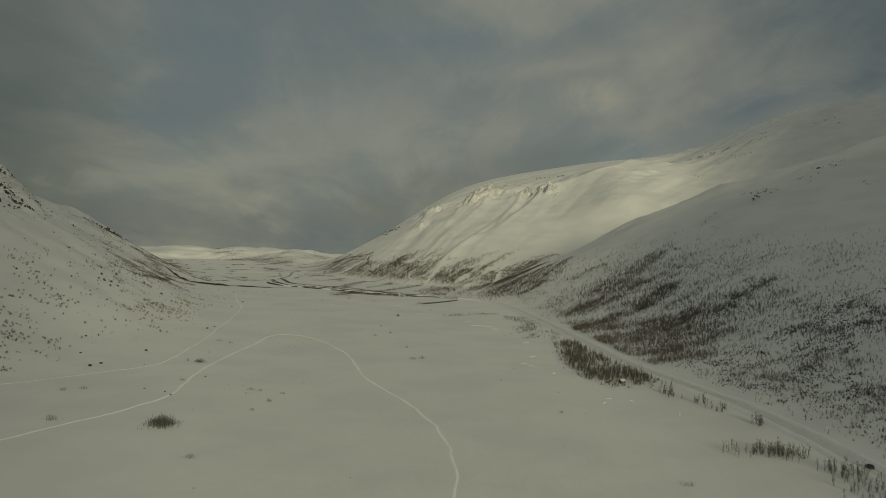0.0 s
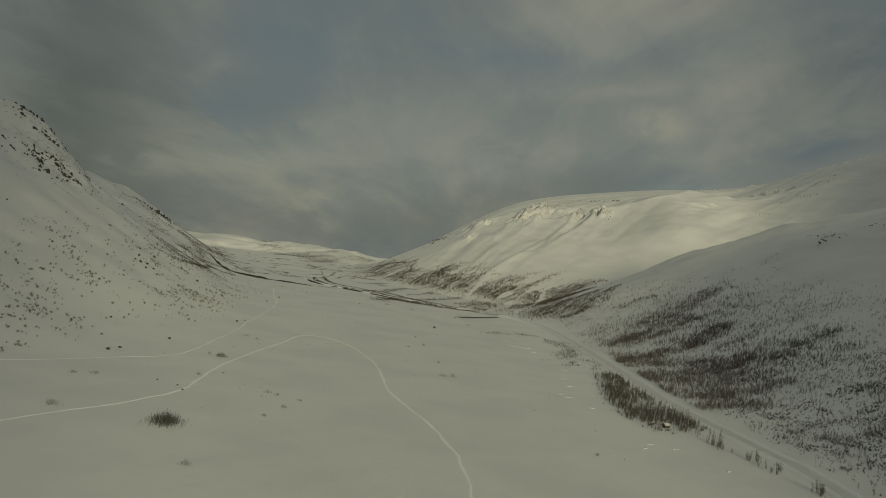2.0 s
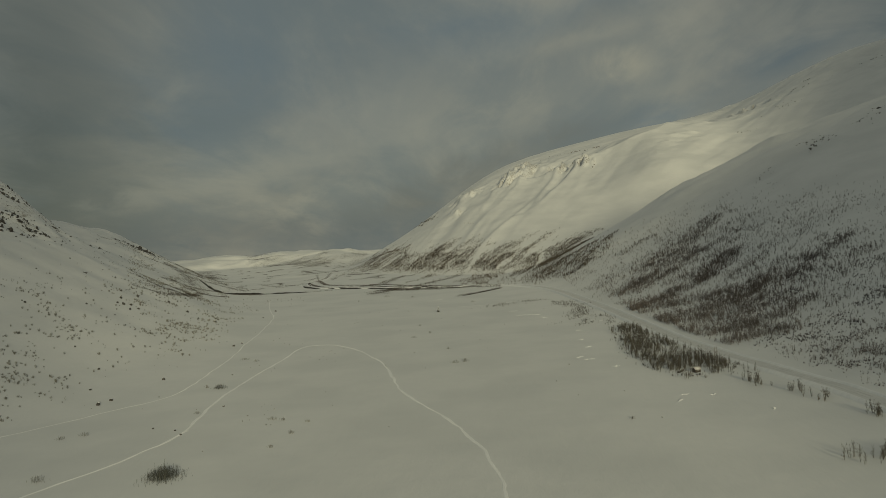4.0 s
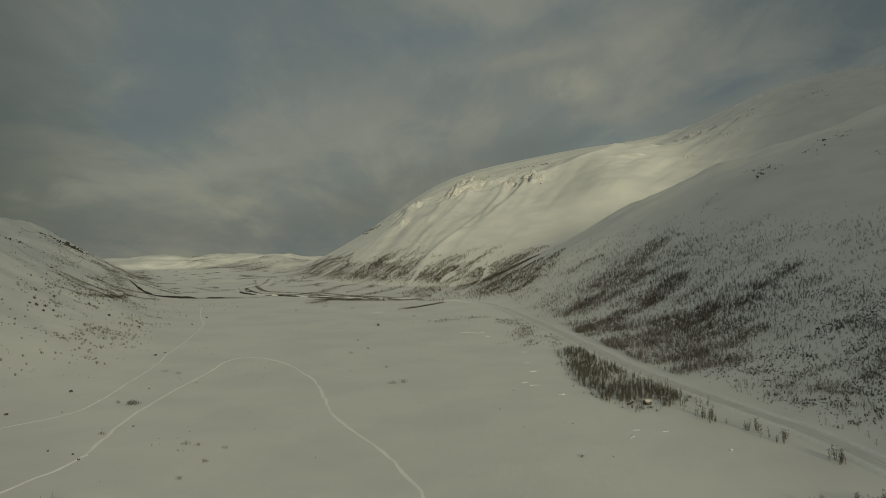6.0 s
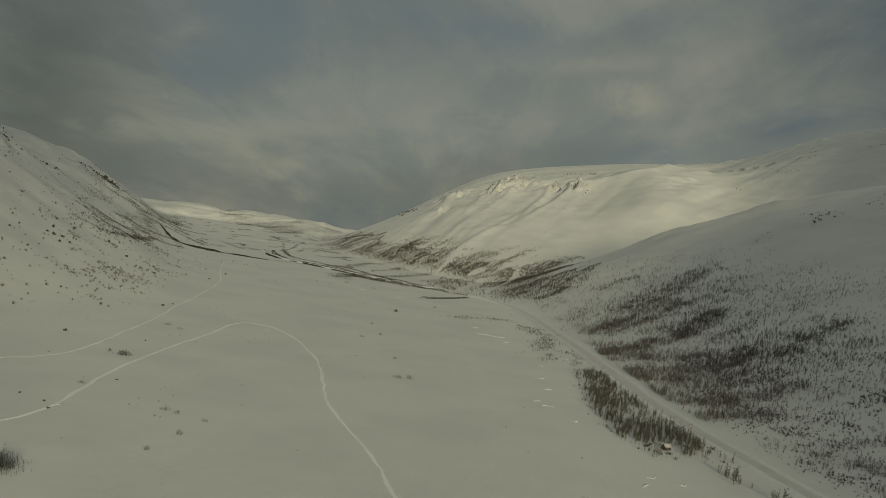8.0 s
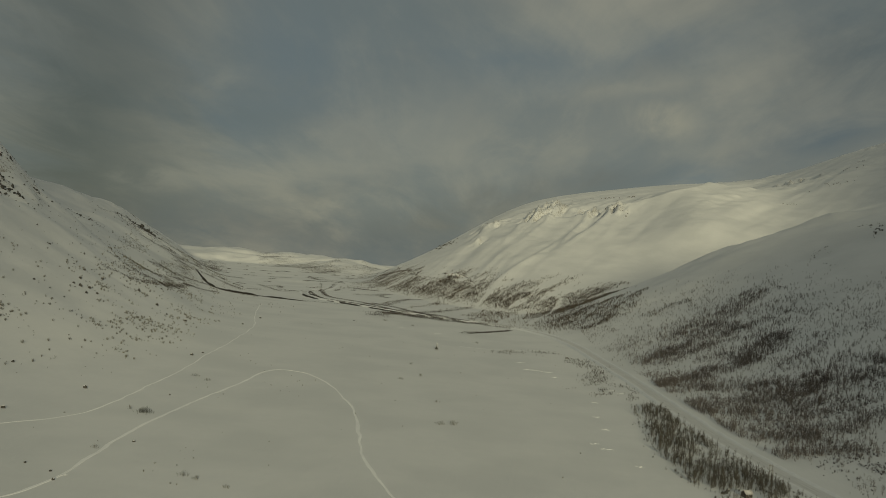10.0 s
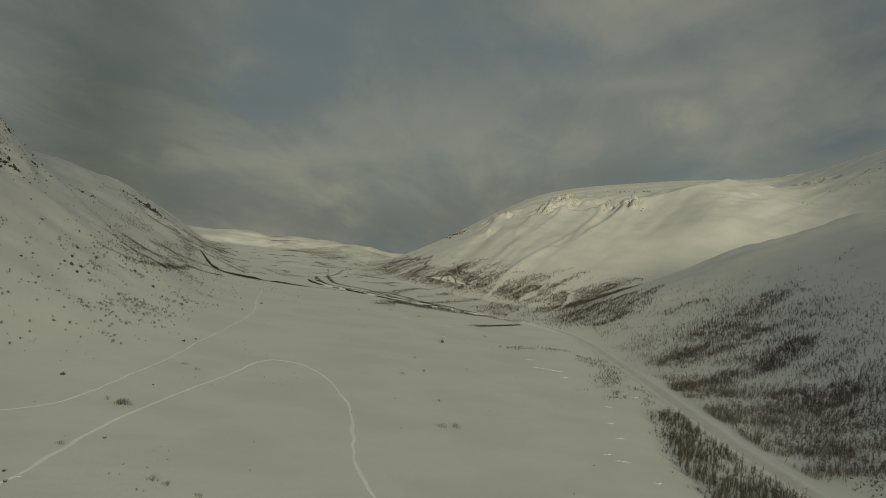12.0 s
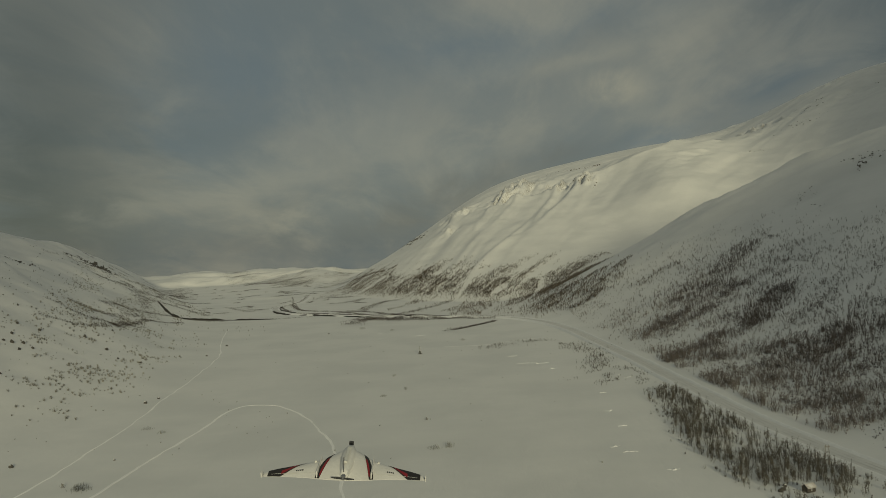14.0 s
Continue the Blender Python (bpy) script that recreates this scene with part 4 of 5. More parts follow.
def west_density(x, y, z):
    s = along(y, FOOT_Y, FOOT_WEST) - x
    n = rough(x, y, 30, 61, 3)
    fine = smooth(-.25, .35, rough(x, y, 7, 62, 2))
    base = 0.13 * smooth(-14, 10, s) * smooth(74, 36, z) * smooth(900, 720, y) * (.12 + .88 * smooth(-.3, .4, n)) * fine
    core = 0.075 * (capsule(x, y, -224, 623, -188, 580, 20) + .8 * capsule(x, y, -231, 521, -205, 520, 15) + .6 * capsule(x, y, -272, 560, -205, 560, 34) + .6 * capsule(x, y, -245, 480, -225, 414, 24) + .4 * capsule(x, y, -250, 640, -225, 630, 22) + .6 * capsule(x, y, -214, 700, -214, 745, 10)) * smooth(-.4, .3, n) * fine
    belt_ = 0.075 * (capsule(x, y, -279, 711, -286, 872, 17) + capsule(x, y, -300, 780, -340, 900, 16)) * smooth(-.5, .5, rough(s / 9, y / 50, 1, 64, 3))
    strip = 0.07 * smooth(760, 860, y) * smooth(1700, 1350, y) * smooth(2, 8, z) * smooth(80, 40, z) * smooth(-.4, .5, rough(s / 14, y / 120, 1, 63, 3))
    return base + core + belt_ + strip


west = sample(300000, -560, -150, 320, 1500, west_density, rng)
tagged(new("slope_shrubs", scatter_mesh("slope_shrubs", SHRUBS + SHRUBS + [(v * .45, f) for v, f in BOTH_S[:2]], west, HEATHER, rng, .4, 1.25)), "scattered brown shrubs on the snowy west slope", "shrubs", kind="stuff")


def floor_density(x, y, z):
    return .006 * smooth(.1, .5, rough(x, y, 45, 66, 3)) * smooth(-40, -110, x) + .0003


twigs_ = sample(60000, -215, 80, 200, 900, floor_density, rng)
tagged(new("buried_twigs", scatter_mesh("buried_twigs", SHRUBS, twigs_, HEATHER, rng, .2, .55)), "tips of buried shrubs poking through the valley snow", "twigs", kind="stuff")


def big_clump(seed, n, wide, deep, tall):
    """A thicket: many upright stems round a base."""
    r = np.random.RandomState(seed)
    out = []
    for i in range(n):
        x, y = r.normal(0, wide / 2.2), r.normal(0, deep / 2.2)
        t = (x + r.normal(0, .25), y + r.normal(0, .25), tall * r.uniform(.55, 1) * max(.35, 1 - (x / wide) ** 2 * .8))
        out.append(tube((x, y, -.3), t, .05, .015, 3))
        for k in range(3):
            a, s0 = r.uniform(0, 6.28), np.array((x, y, 0)) + (np.array(t) - (x, y, 0)) * r.uniform(.4, .95)
            n_ = np.array([-np.sin(a), np.cos(a), .2]) * .03
            out.append((np.array([s0 - n_, s0 + n_, s0 + [np.cos(a) * .45, np.sin(a) * .45, .5]]), np.array([[0, 1, 2]])))
    return join(out)


def place_bush(x, y, seed, n, wide, deep, tall, label, turn=0.0):
    b = new("bush", tri_mesh("bush", *big_clump(seed, n, wide, deep, tall), WILLOW if n > 60 else HEATHER))
    b.matrix_world = Matrix.Translation((x, y, ground_z(x, y))) @ Matrix.Rotation(radians(turn), 4, "Z")
    return tagged(b, label, "bush", "bushes on the valley floor")


place_bush(-98, 292, 1, 480, 6.4, 7.0, 3.3, "broad dense thicket of leafless willow in open snow", 12)
place_bush(-125, 434, 2, 80, 4.0, 2.4, 2.6, "brown willow bush beside the snowmobile track")
for i, (x, y, w, t) in enumerate(((-133, 437, .8, 1.6), (-74, 249, 1.6, 1.6), (-80, 362, 1.6, 1.3), (-75, 360, 1.2, 1.0), (-67, 338, 1.0, 1.5), (-140, 293, 2.6, 2.2), (-11, 519, 1.0, 1.2), (-26, 595, 1.2, 1.6),
                                (-6, 469, 2.2, 1.6), (-36, 577, 1.2, 1.2), (0, 471, 1.8, 2.2), (61, 329, 1.0, 1.0), (-64, 355, .9, 1.0), (-70, 320, .8, 1.1), (83, 232, 1.6, 1.3), (-153, 350, 1.6, 1.5), (-160, 345, 1.4, 1.3),
                                (-118, 380, 1.0, 1.0), (-190, 330, 2.0, 2.0), (-138, 520, 1.8, 1.4), (-128, 512, 1.4, 1.2), (-36, 640, 1.2, 1.2), (6, 800, 2.0, 1.5), (-92, 930, 3.0, 2.0), (-60, 905, 2.5, 1.5))):
    place_bush(x, y, 20 + i, int(10 + 9 * w), w * 1.4, w * .8, t * 1.1, "small leafless bush poking through the snow")


# ---- boulders, most with a cap of snow ----
def stone_mesh(seed, sx, sy, sz):
    bm = bmesh.new()
    bmesh.ops.create_icosphere(bm, subdivisions=2, radius=1)
    r = np.random.RandomState(seed)
    o = r.uniform(0, 50, 3)
    for v in bm.verts:
        n = noise.noise(Vector(v.co) * 1.3 + Vector(o)) * .45 + noise.noise(Vector(v.co) * 3.1 + Vector(o)) * .16
        c = v.co * (1 + n)
        v.co = Vector((c.x * sx, c.y * sy, max(c.z * sz, -.4 * sz)))
    return bm_mesh("stone", bm, STONE)


def cap_mesh(seed, sx, sy, sz):
    bm = bmesh.new()
    bmesh.ops.create_icosphere(bm, subdivisions=2, radius=1)
    o = Vector((seed * 3.7, 1.1, 4.2))
    for v in bm.verts:
        n = noise.noise(v.co * 1.6 + o) * .25
        v.co = Vector((v.co.x * sx * (.5 + n), v.co.y * sy * (.5 + n) + sy * .25, v.co.z * sz * .16 + sz * .9))
    return bm_mesh("snow_cap", bm, SNOW, True)


def boulder(x, y, seed, w, h, cap=True):
    b = thing("boulder", "dark boulder with a cap of snow" if cap else "bare dark boulder in the snow", "boulder", "boulders on the valley floor")
    w, h = .72 * w, .85 * h
    part("rock", stone_mesh(seed, w, w * .8, h), b)
    if cap:
        part("snow_cap", cap_mesh(seed, w, w * .8, h), b, "rounded cap of snow")
    b.matrix_world = Matrix.Translation((x, y, ground_z(x, y) + h * .1)) @ Matrix.Rotation(seed * 1.3, 4, "Z")


for i, (x, y, w, h, c) in enumerate(((99.2, 404.5, 1.3, 1.1, True), (97.6, 403, 1.0, .9, False), (100.6, 407, 1.1, 1.0, True), (-173, 403, 1.7, 1.4, True), (-171, 412, 1.2, 1.0, True), (-165, 461, 1.5, 1.2, True), (-162, 577, 1.5, 1.2, True), (-160, 590, 1.1, .8, True), (-112, 345, .8, .6, True), (-117, 352, .6, .5, False),
                                     (-128, 357, .7, .5, False), (-190, 430, 1.0, .8, True), (-205, 470, 1.2, .9, False), (-265, 634, 1.5, 1.6, True), (-257, 620, 1.7, 1.8, False), (-255, 628, 1.6, 1.6, True), (-249, 627, 1.3, 1.3, False),
                                     (-266, 666, 1.6, 1.7, True), (-275, 657, 1.4, 1.5, False), (-260, 617, 1.2, 1.2, False), (-238, 698, 1.9, 1.7, True), (-212, 690, 1.6, 1.2, True), (-190, 760, 1.4, 1.0, True), (-196, 830, 1.6, 1.2, True), (-120, 900, 1.5, .9, True), (-130, 470, .7, .5, True), (-110, 392, .8, .5, True))):
    boulder(x, y, i + 1, w, h, c)


# ---- bare crags ----
def crag_mesh(spots, seed, size, mat):
    r = np.random.RandomState(seed)
    pieces = []
    for x, y in spots:
        bm = bmesh.new()
        bmesh.ops.create_icosphere(bm, subdivisions=1, radius=1)
        o = Vector(r.uniform(0, 90, 3))
        s = size * (.25 + .95 * r.uniform() ** 2)
        k = (s * r.uniform(.45, 1.1), s * r.uniform(.6, 1.5), s * r.uniform(.5, 1.5))
        v = np.array([[c * q * w for c, q in zip(p.co, k)] for p, w in zip(bm.verts, r.uniform(.45, 1.35, len(bm.verts)))])
        f = np.array([[q.index for q in p.verts] for p in bm.faces])
        bm.free()
        v += (x, y, float(height(x, y)) - .15 * s)
        pieces.append((v, f))
    return tri_mesh("crag", *join(pieces), mat)


def crag(spots, size, label, mat=STONE):
    tagged(new("rock_outcrop", crag_mesh(spots, len(spots) + int(size * 10), size, mat)), label, "rocks", kind="stuff")


def knots(centre, spread, groups, each, loose):
    """Spots in small knots, strung out down the slope."""
    mid = np.repeat(rng.normal(0, 1, (groups, 2)) * spread + centre, each, 0)
    return mid + rng.normal(0, 1, mid.shape) * loose * rng.uniform(.3, 1.4, (len(mid), 1))


crag(np.concatenate([knots((-404, 704), (9, 13), 16, 6, (3.2, 2)), knots((-388, 728), (9, 6), 18, 6, (4, 2)), knots((-388, 690), (10, 16), 8, 4, (2, 2))]), 1.9, "broken dark crag on the west mountain")
crag(knots((-440, 778), (16, 17), 22, 5, (3, 2)), 2.0, "rocky rib below the west summit")
crag(rng.normal(0, 1, (150, 2)) * (14, 16) + (-548, 1340), 3.0, "dark rock band on the west shoulder")
crag(rng.normal(0, 1, (80, 2)) * (26, 60) + (-520, 1230), 1.5, "scattered rocks on the west shoulder")
crag(rng.normal(0, 1, (45, 2)) * (9, 26) + (-450, 975), 1.9, "short dark rock steps on the west slope")
crag(np.concatenate([knots((411, 936), (8, 9), 12, 6, (2.4, 2.4)), knots((391, 916), (5, 5), 4, 5, (2, 2))]), 1.15, "dark rocks breaking through the snow of the spur", FROSTED)
crag(np.concatenate([knots((487, 947), (11, 8), 9, 5, (2.4, 2.4)), knots((464, 934), (7, 6), 5, 5, (2, 2)), knots((518, 958), (10, 6), 6, 4, (2, 2))]), 1.1, "rock outcrop high on the spur", FROSTED)
crag(np.concatenate([knots((339, 919), (6, 7), 7, 4, (2, 2)), knots((328, 865), (4, 5), 3, 3, (2, 2)), knots((493, 855), (6, 5), 3, 4, (2, 2))]), 1.0, "small rocks on the spur's flank", FROSTED)
crag(rng.normal(0, 1, (36, 2)) * (26, 18) + (800, 1955), 1.6, "rocks showing on the shaded upper flank", FROSTED)
crag(np.concatenate([knots((887, 2080), (10, 14), 5, 5, (5, 4)), knots((941, 2146), (10, 14), 5, 5, (5, 4)), knots((1098, 2097), (14, 10), 5, 5, (5, 4)), knots((1056, 1970), (10, 10), 4, 5, (5, 4)), knots((656, 1837), (10, 8), 4, 4, (5, 4))]), 1.7, "broken rocks below the east summit", FROSTED)
crag(rng.normal(0, 1, (40, 2)) * (60, 60) + (-300, 680), 1.2, "loose stones on the west slope")
crag(rng.normal(0, 1, (60, 2)) * (13, 36) + (-84, 1845), 3.4, "dark rocks on the mountain's nose")


crag(rng.normal(0, 1, (30, 2)) * (26, 90) + (150, 2000), 1.1, "broken cliff band high on the east mountain", FROSTED)
crag(rng.normal(0, 1, (60, 2)) * (12, 30) + (285, 1855), 1.8, "dark rocks on the mountain's ridge", FROSTED)
crag(rng.normal(0, 1, (50, 2)) * (40, 30) + (330, 2280), 2.6, "rocks along the summit edge", FROSTED)


def stone_density(x, y, z):
    s = along(y, FOOT_Y, FOOT_WEST) - x
    return 0.0025 * smooth(10, 60, s) * smooth(-.1, .5, rough(x, y, 40, 65, 3)) * smooth(1500, 1200, y) + 0.02 * np.exp(-((x + 420) / 60) ** 2 - ((y - 760) / 90) ** 2)


crag(sample(200000, -640, -190, 380, 1500, stone_density, rng), 0.9, "many small dark stones strewn over the west slope")


# ---- lone snow-laden spruce on the flat ----
def spruce(x, y):
    t = thing("spruce_tree", "small dark spruce laden with snow, alone on the flat", "tree")
    r = np.random.RandomState(5)
    part("trunk", tri_mesh("spruce_trunk", *tube((0, 0, -.4), (.3, 0, 5.6), .28, .05, 6), BARK), t)
    pieces, caps = [], []
    for k in range(9):
        z0, w, n = .5 + .55 * k, 1.5 * (1 - k / 10) * (.45 if k in (3, 4, 5) else 1), 13
        a = np.arange(n) * 2 * np.pi / n + k
        ring = w * r.uniform(.6, 1.2, n)
        pts = np.stack([ring * np.cos(a) + .1, ring * np.sin(a), z0 - .28 * ring + r.uniform(-.1, .1, n)], 1)
        i = np.arange(n)
        pieces.append((np.vstack([pts, [[.1, 0, z0 + 1.1]], [[.1, 0, z0]]]), np.concatenate([np.stack([i, (i + 1) % n, i * 0 + n], 1), np.stack([(i + 1) % n, i, i * 0 + n + 1], 1)])))
        for j in r.choice(n, 4, False):
            q = pts[j] * (.72, .72, 1) + [0, 0, .12 + .28 * .3 * ring[j]]
            d = np.array([np.cos(a[j]), np.sin(a[j]), -.35]) * .5
            s = np.array([-np.sin(a[j]), np.cos(a[j]), 0]) * .32
            caps.append((np.array([q - d, q - s, q + d, q + s, q + [0, 0, .3]]), np.array([[0, 1, 4], [1, 2, 4], [2, 3, 4], [3, 0, 4]])))
    part("branches", tri_mesh("spruce_branches", *join(pieces), NEEDLES), t, "dark green-black drooping branches")
    part("snow_load", tri_mesh("spruce_snow", *join(caps), SNOW), t, "snow lying on the branches")
    t.matrix_world = Matrix.Translation((x, y, ground_z(x, y)))


spruce(-25, 733)


# ---- wind-cut snow lips along the flat's east edge ----
def drift(x, y, turn, long_, seed):
    r = np.random.RandomState(seed)
    n = 22
    bm = bmesh.new()
    rows = []
    for i in range(n):
        u = i / (n - 1)
        w = math.sin(math.pi * u) ** .6
        cx, cy = (u - .5) * long_ * .72, .5 * math.sin(u * 5 + seed) + .25 * math.sin(u * 13 + 2 * seed)
        h = (.34 * w + .02) * r.uniform(.15, 1.3)
        rows.append([bm.verts.new(p) for p in ((cx, cy - .9 * w - .05, -.15), (cx, cy - .45 * w, h * .8), (cx, cy - .1, h), (cx, cy + .12 * w, h * .75), (cx, cy + .05 * w, -.15))])
    for a, b in zip(rows, rows[1:]):
        for k in range(4):
            bm.faces.new((a[k], a[k + 1], b[k + 1], b[k]))
    d = new("snow_drift", bm_mesh("snow_drift", bm, SNOW, True))
    d.matrix_world = Matrix.Translation((x, y, ground_z(x, y))) @ Matrix.Rotation(radians(turn + 14 * math.sin(seed * 2.4)), 4, "Z")
    tagged(d, "wind-carved lip of bright snow on the flat", "snow drift", "snow lips on the flat")


for i, (x, y, a, l) in enumerate(((84, 352, 62, 9), (89, 362, 40, 6), (99, 358, 20, 5), (61, 461, 8, 6), (65, 453, 5, 8), (70, 491, 10, 6), (47, 666, 12, 18), (57, 663, 14, 14), (92, 607, 15, 7), (96, 598, 18, 7), (60, 640, 8, 9), (75, 560, 10, 6),
                                  (128, 357, 20, 5), (40, 700, 10, 10), (74, 430, 8, 6), (-112, 350, 15, 4), (112, 330, 30, 4), (163, 303, 40, 7), (172, 316, 60, 9), (181, 327, 45, 8), (70, 520, 9, 6), (-30, 850, 4, 14), (-70, 880, 3, 10))):
    drift(x, y, a, l, i + 1)


# ---- hut among the birches ----
def hut(x, y, turn):
    h = thing("hut", "small dark board hut with a pale gable roof among birches", "hut")
    L, W, H, R = 2.1, 1.6, 2.0, 1.2
    bm = bmesh.new()
    box(bm, -L, L, -W, W, -.4, H)
    for s in (-1, 1):
        a = [bm.verts.new(p) for p in ((s * L, -W, H), (s * L, W, H), (s * L, 0, H + R))]
        b = [bm.verts.new(p) for p in ((s * (L - .15), -W, H), (s * (L - .15), W, H), (s * (L - .15), 0, H + R))]
        bm.faces.new(a)
        bm.faces.new(b[::-1])
        for i in range(3):
            bm.faces.new((a[i], a[(i + 1) % 3], b[(i + 1) % 3], b[i]))
    part("wall", bm_mesh("hut_wall", bm, WALL_WOOD), h, "tarred board walls")
    for s in (-1, 1):
        bm = bmesh.new()
        box(bm, -L - .3, L + .3, -.06, .06, 0, 2.4)
        o = part("roof_slope", bm_mesh("roof_slope", bm, ROOF), h, "pale roof slope dusted with snow")
        o.matrix_basis = Matrix.Translation((0, s * (W + .42), H - .28)) @ Matrix.Rotation(math.atan2(W, R) * s, 4, "X")
    bm = bmesh.new()
    box(bm, L + .003, L + .06, -.45, .45, 0, 1.85)
    door = part("door", bm_mesh("hut_door", bm, RED_WOOD), h, "weathered red plank door")
    bm = bmesh.new()
    box(bm, L + .06, L + .1, .28, .36, .85, 1.0)
    part("door_handle", bm_mesh("door_handle", bm, METAL), door)
    bm = bmesh.new()
    box(bm, -.4, .4, -W - .05, -W - .003, .9, 1.6)
    win = part("window", bm_mesh("hut_window", bm, GLASS), h, "small dark window")
    bm = bmesh.new()
    for a, b, c, d in ((-.48, .48, .82, .9), (-.48, .48, 1.6, 1.68), (-.48, -.4, .9, 1.6), (.4, .48, .9, 1.6)):
        box(bm, a, b, -W - .08, -W - .002, c, d)
    part("window_frame", bm_mesh("window_frame", bm, SNOW), win)
    h.matrix_world = Matrix.Translation((x, y, ground_z(x, y))) @ Matrix.Rotation(radians(turn), 4, "Z") @ Matrix.Diagonal((.72, .7, .74, 1))


hut(hut_at[0], hut_at[1], 25)


# ---- dark car on the road ----
def car(x, y, turn):
    c = thing("car", "small dark car standing on the snowy road", "car")
    bm = bmesh.new()
    rows = []
    for yy, w, top in ((-2.2, .78, .85), (-2.1, .86, 1.0), (-.9, .89, .95), (.9, .89, .95), (1.9, .86, .85), (2.25, .7, .62)):
        rows.append([bm.verts.new(p) for p in ((-w, yy, .25), (-w, yy, top - .12), (-w + .12, yy, top), (w - .12, yy, top), (w, yy, top - .12), (w, yy, .25))])
    for a, b in zip(rows, rows[1:]):
        for i in range(6):
            bm.faces.new((a[i], a[(i + 1) % 6], b[(i + 1) % 6], b[i]))
    bm.faces.new(rows[0]), bm.faces.new(rows[-1])
    part("body", bm_mesh("car_body", bm, CAR_PAINT), c)
    bm = bmesh.new()
    low_ = [bm.verts.new(p) for p in ((-.8, -2.05, .92), (.8, -2.05, .92), (.8, 1.0, .9), (-.8, 1.0, .9))]
    top_ = [bm.verts.new(p) for p in ((-.62, -1.75, 1.45), (.62, -1.75, 1.45), (.62, .35, 1.46), (-.62, .35, 1.46))]
    bm.faces.new(top_)
    for i in range(4):
        bm.faces.new((low_[i], low_[(i + 1) % 4], top_[(i + 1) % 4], top_[i]))
    part("cabin_glass", bm_mesh("cabin_glass", bm, GLASS), c, "dark window band")
    bm = bmesh.new()
    box(bm, -.64, .64, -1.78, .38, 1.44, 1.52, .03)
    part("roof", bm_mesh("car_roof", bm, CAR_PAINT), c)
    for sx in (-1, 1):
        bm = bmesh.new()
        box(bm, sx * .72 - .12, sx * .72 + .12, -2.24, -2.19, .62, .82)
        part("tail_light", bm_mesh("tail_light", bm, RED_LAMP), c, "red tail light")
        for wy in (-1.4, 1.4):
            bm = bmesh.new()
            bmesh.ops.create_cone(bm, cap_ends=True, segments=16, radius1=.33, radius2=.33, depth=.2)
            w = part("wheel", bm_mesh("wheel", bm, RUBBER), c)
            w.matrix_basis = Matrix.Translation((sx * .8, wy, .33)) @ Matrix.Rotation(math.pi / 2, 4, "Y")
            bm = bmesh.new()
            bmesh.ops.create_cone(bm, cap_ends=True, segments=12, radius1=.2, radius2=.17, depth=.22)
            part("rim", bm_mesh("rim", bm, METAL), w)
    c.matrix_world = Matrix.Translation((x, y, ground_z(x, y) + .45)) @ Matrix.Rotation(radians(turn), 4, "Z") @ Matrix.Diagonal((.9, .8, .95, 1))


car(148.6, 249.5, -2)


# ---- twin wooden pole by the road ----
def pole(x, y):
    p = thing("utility_pole", "twin grey wooden pole beside the road", "pole")
    for s in (-.6, .6):
        part("post", tri_mesh("post", *tube((s, 0, -.6), (s * .8, 0, 6.8), .08, .06, 7), POLE_WOOD), p)
    bm = bmesh.new()
    box(bm, -.9, .9, -.08, .08, 6.0, 6.2)
    part("crossbar", bm_mesh("crossbar", bm, POLE_WOOD), p)
    p.matrix_world = Matrix.Translation((x, y, ground_z(x, y)))


pole(121.5, 424)


